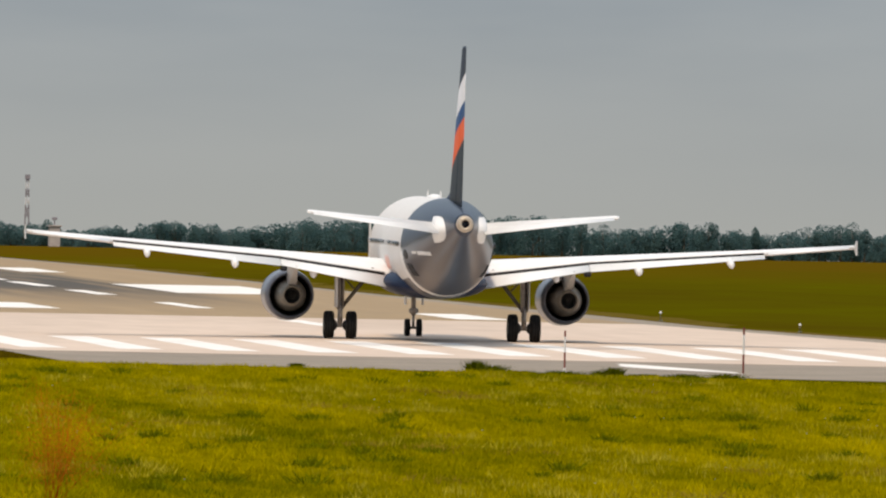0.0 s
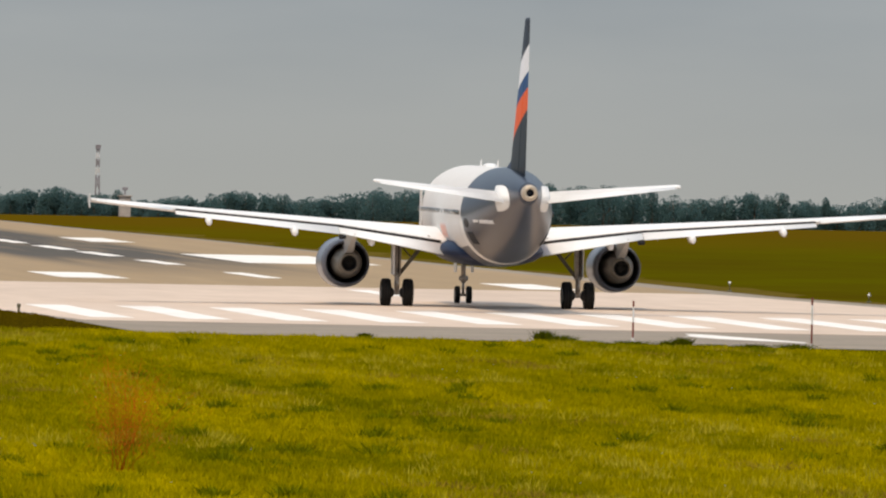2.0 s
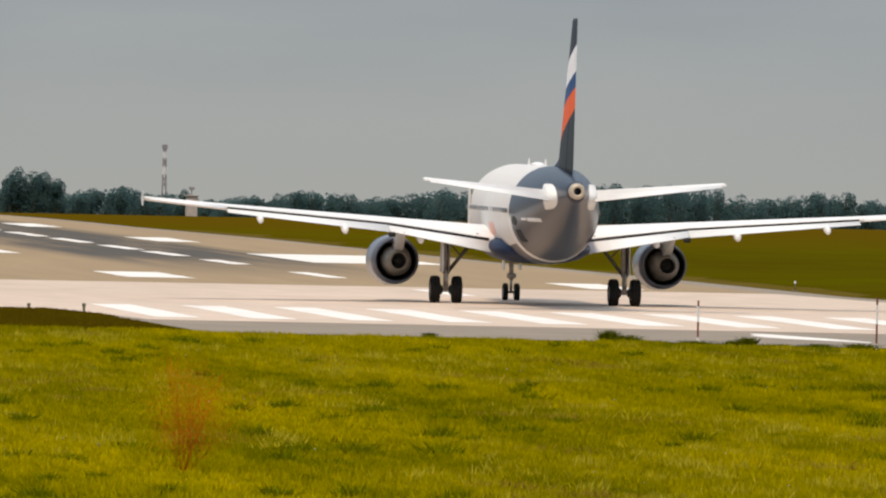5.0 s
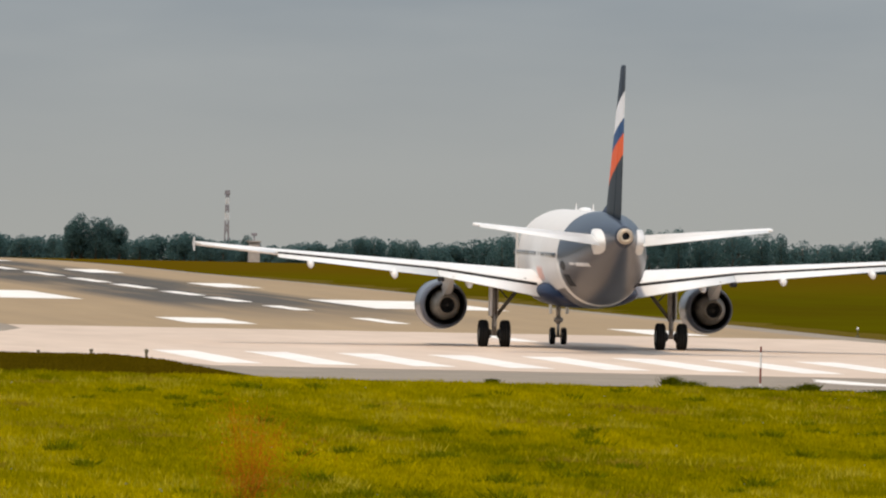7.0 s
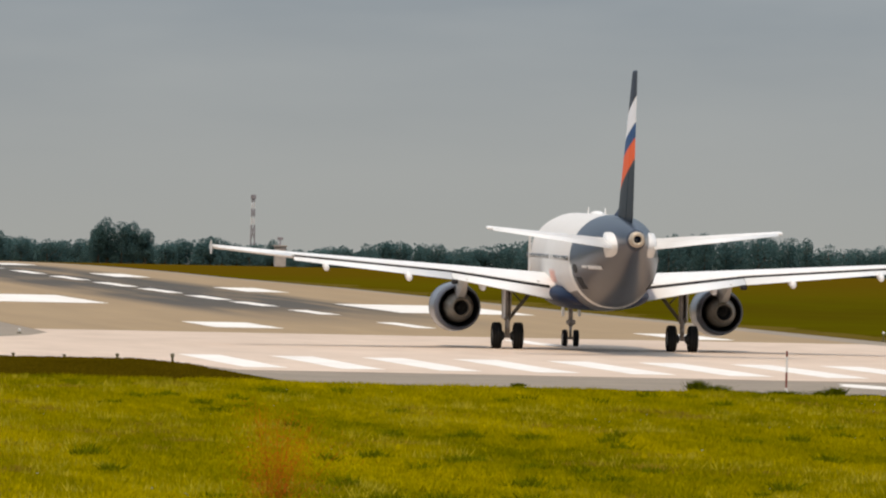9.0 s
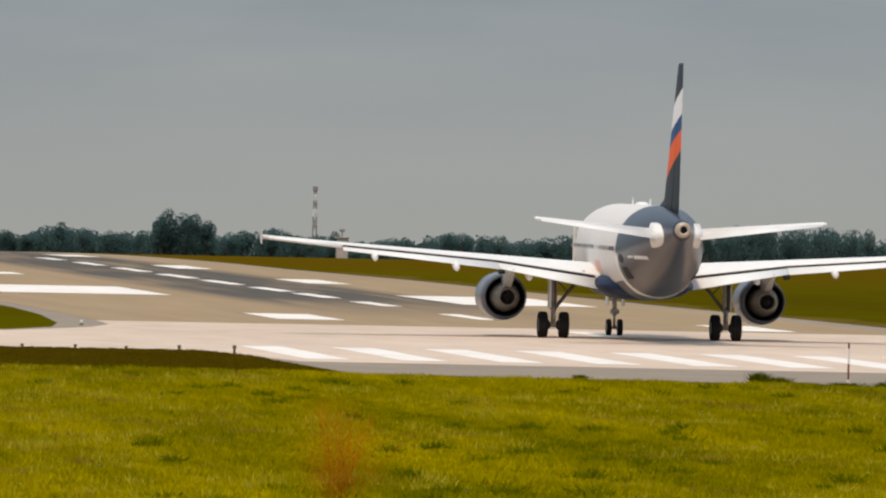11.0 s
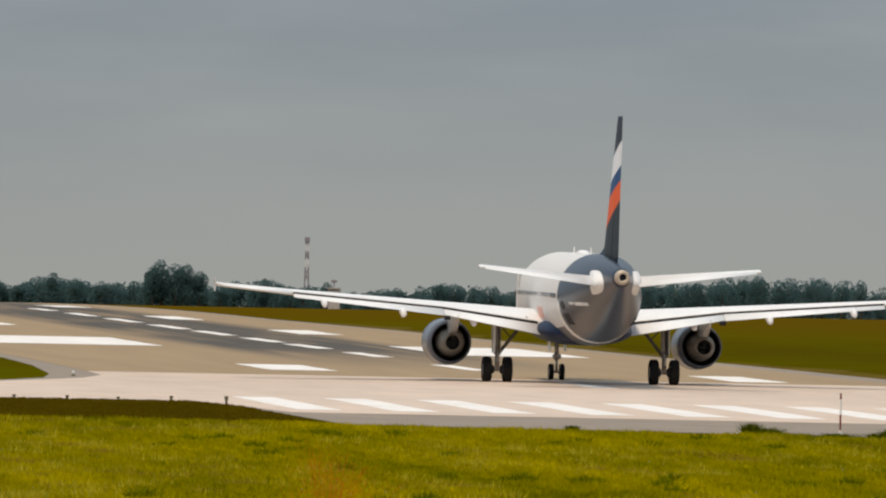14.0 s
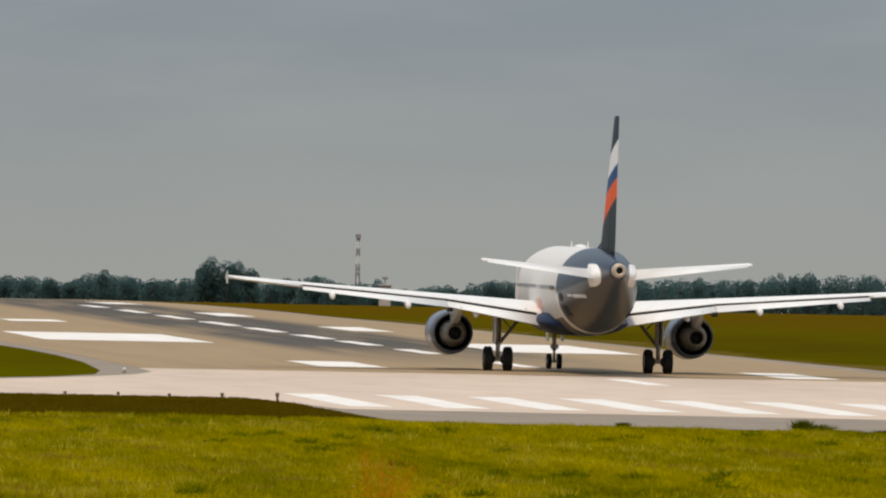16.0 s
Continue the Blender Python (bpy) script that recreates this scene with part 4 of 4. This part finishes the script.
def weed(x, y, h, w, seed):
    rng = np.random.default_rng(seed)
    n = 420
    b = rng.normal(0, w * 0.25, (n, 2))
    t = b + rng.normal(0, w * 0.35, (n, 2))
    hh = h * rng.uniform(0.3, 1.0, n)
    s = rng.uniform(0.015, 0.045, n)
    v = np.zeros((n, 3, 3))
    v[:, 0, :2], v[:, 1, :2] = b - s[:, None], b + s[:, None] * np.array([1, -1])
    v[:, 2, :2], v[:, 2, 2] = t, hh
    v[:, :2, 2] = -0.02 + hh[:, None] * rng.uniform(0, 0.5, (n, 1))
    v[:, :2, 2] = np.minimum(v[:, :2, 2], hh[:, None] * 0.5)
    ob = new("weed_tuft", mesh_np("weed_tuft", v.reshape(-1, 3), np.arange(n * 3).reshape(-1, 3), M_TUFT))
    ob.location = (x, y, 0)
    return tagged(ob, "leafy green weed at the edge of the grass", "weed", "weeds")


weed(56.5, 438.0, 0.55, 0.5, 1)
weed(57.0, 437.5, 0.40, 0.9, 3)
weed(61.1, 435.5, 0.42, 0.5, 2)
for k in range(6):
    weed(58.0 + 1.35 * k, 437.2 - 0.75 * k, 0.20 + 0.05 * (k % 3), 0.8 + 0.15 * (k % 2), 10 + k)
weed(50.3, 439.0, 0.3, 0.35, 4)


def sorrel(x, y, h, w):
    """Tall sparse stand-in for a blurred near plant: thin stems, loose seed heads."""
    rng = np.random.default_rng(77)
    root = new("standin_plant")
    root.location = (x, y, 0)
    tagged(root, "oversized sparse plant with orange-red seed heads, standing in for a blurred near one", "plant")
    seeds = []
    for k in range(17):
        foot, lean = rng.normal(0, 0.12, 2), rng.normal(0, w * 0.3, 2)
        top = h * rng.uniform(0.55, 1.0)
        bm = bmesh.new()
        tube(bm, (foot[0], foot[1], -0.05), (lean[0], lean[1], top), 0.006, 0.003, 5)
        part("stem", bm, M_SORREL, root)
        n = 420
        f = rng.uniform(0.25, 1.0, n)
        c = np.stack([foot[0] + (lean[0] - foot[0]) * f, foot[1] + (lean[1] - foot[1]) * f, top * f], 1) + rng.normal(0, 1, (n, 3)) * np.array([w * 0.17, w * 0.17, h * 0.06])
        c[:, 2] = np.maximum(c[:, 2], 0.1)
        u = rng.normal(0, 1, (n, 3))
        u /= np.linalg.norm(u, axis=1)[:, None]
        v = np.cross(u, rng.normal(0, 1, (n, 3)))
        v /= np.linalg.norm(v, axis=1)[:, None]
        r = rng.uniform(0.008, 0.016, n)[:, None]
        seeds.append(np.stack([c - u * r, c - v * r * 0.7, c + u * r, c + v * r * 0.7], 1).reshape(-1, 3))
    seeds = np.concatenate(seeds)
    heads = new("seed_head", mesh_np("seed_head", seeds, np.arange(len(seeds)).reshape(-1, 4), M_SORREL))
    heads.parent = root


# distance and size chosen to fit the camera's view
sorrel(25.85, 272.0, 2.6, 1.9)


# ---- what moves ----
# seconds, across, along, degrees to the right of the runway's line
ROLL = [
    (0.0, 64.45, 513.57, 3.10),
    (0.5, 64.60, 515.34, 2.40),
    (1.0, 64.73, 517.33, 1.90),
    (1.5, 64.84, 519.27, 1.80),
    (2.0, 64.82, 521.00, 1.75),
    (2.5, 64.88, 522.50, 1.75),
    (3.0, 64.89, 523.76, 1.75),
    (3.5, 64.89, 524.86, 1.75),
    (6.0, 64.95, 530.10, 1.50),
    (6.5, 64.95, 531.43, 1.45),
    (7.0, 64.90, 532.88, 1.40),
    (7.5, 64.96, 534.44, 1.38),
    (8.0, 64.95, 536.08, 1.36),
    (8.5, 65.06, 537.77, 1.34),
    (9.0, 65.10, 539.49, 1.32),
    (9.5, 65.19, 541.22, 1.30),
    (12.0, 65.20, 551.07, 0.82),
    (12.5, 65.16, 553.77, 0.82),
    (13.0, 65.15, 556.95, 0.82),
    (13.5, 65.13, 560.73, 0.85),
    (14.0, 65.09, 565.18, 0.80),
    (14.5, 65.23, 570.33, 0.70),
    (15.0, 65.25, 576.13, 0.60),
    (15.5, 65.34, 582.40, 0.50),
    (16.0, 65.26, 588.82, 0.40),
]


def motions():
    walk(airliner, [(t, pose(x, y, 0, 0, 0, -a)) for t, x, y, a in ROLL])
    t0 = [r[0] for r in ROLL]
    y0 = [r[2] for r in ROLL]
    for hub, place, r in WHEELS:
        rows = []
        for k in range(0, 481):
            t = k / 30
            turn = -math.degrees((float(np.interp(t, t0, y0)) - y0[0]) / r)
            rows.append((t, pose(*place, turn, 0, 0)))
        walk(hub, rows)


motions()
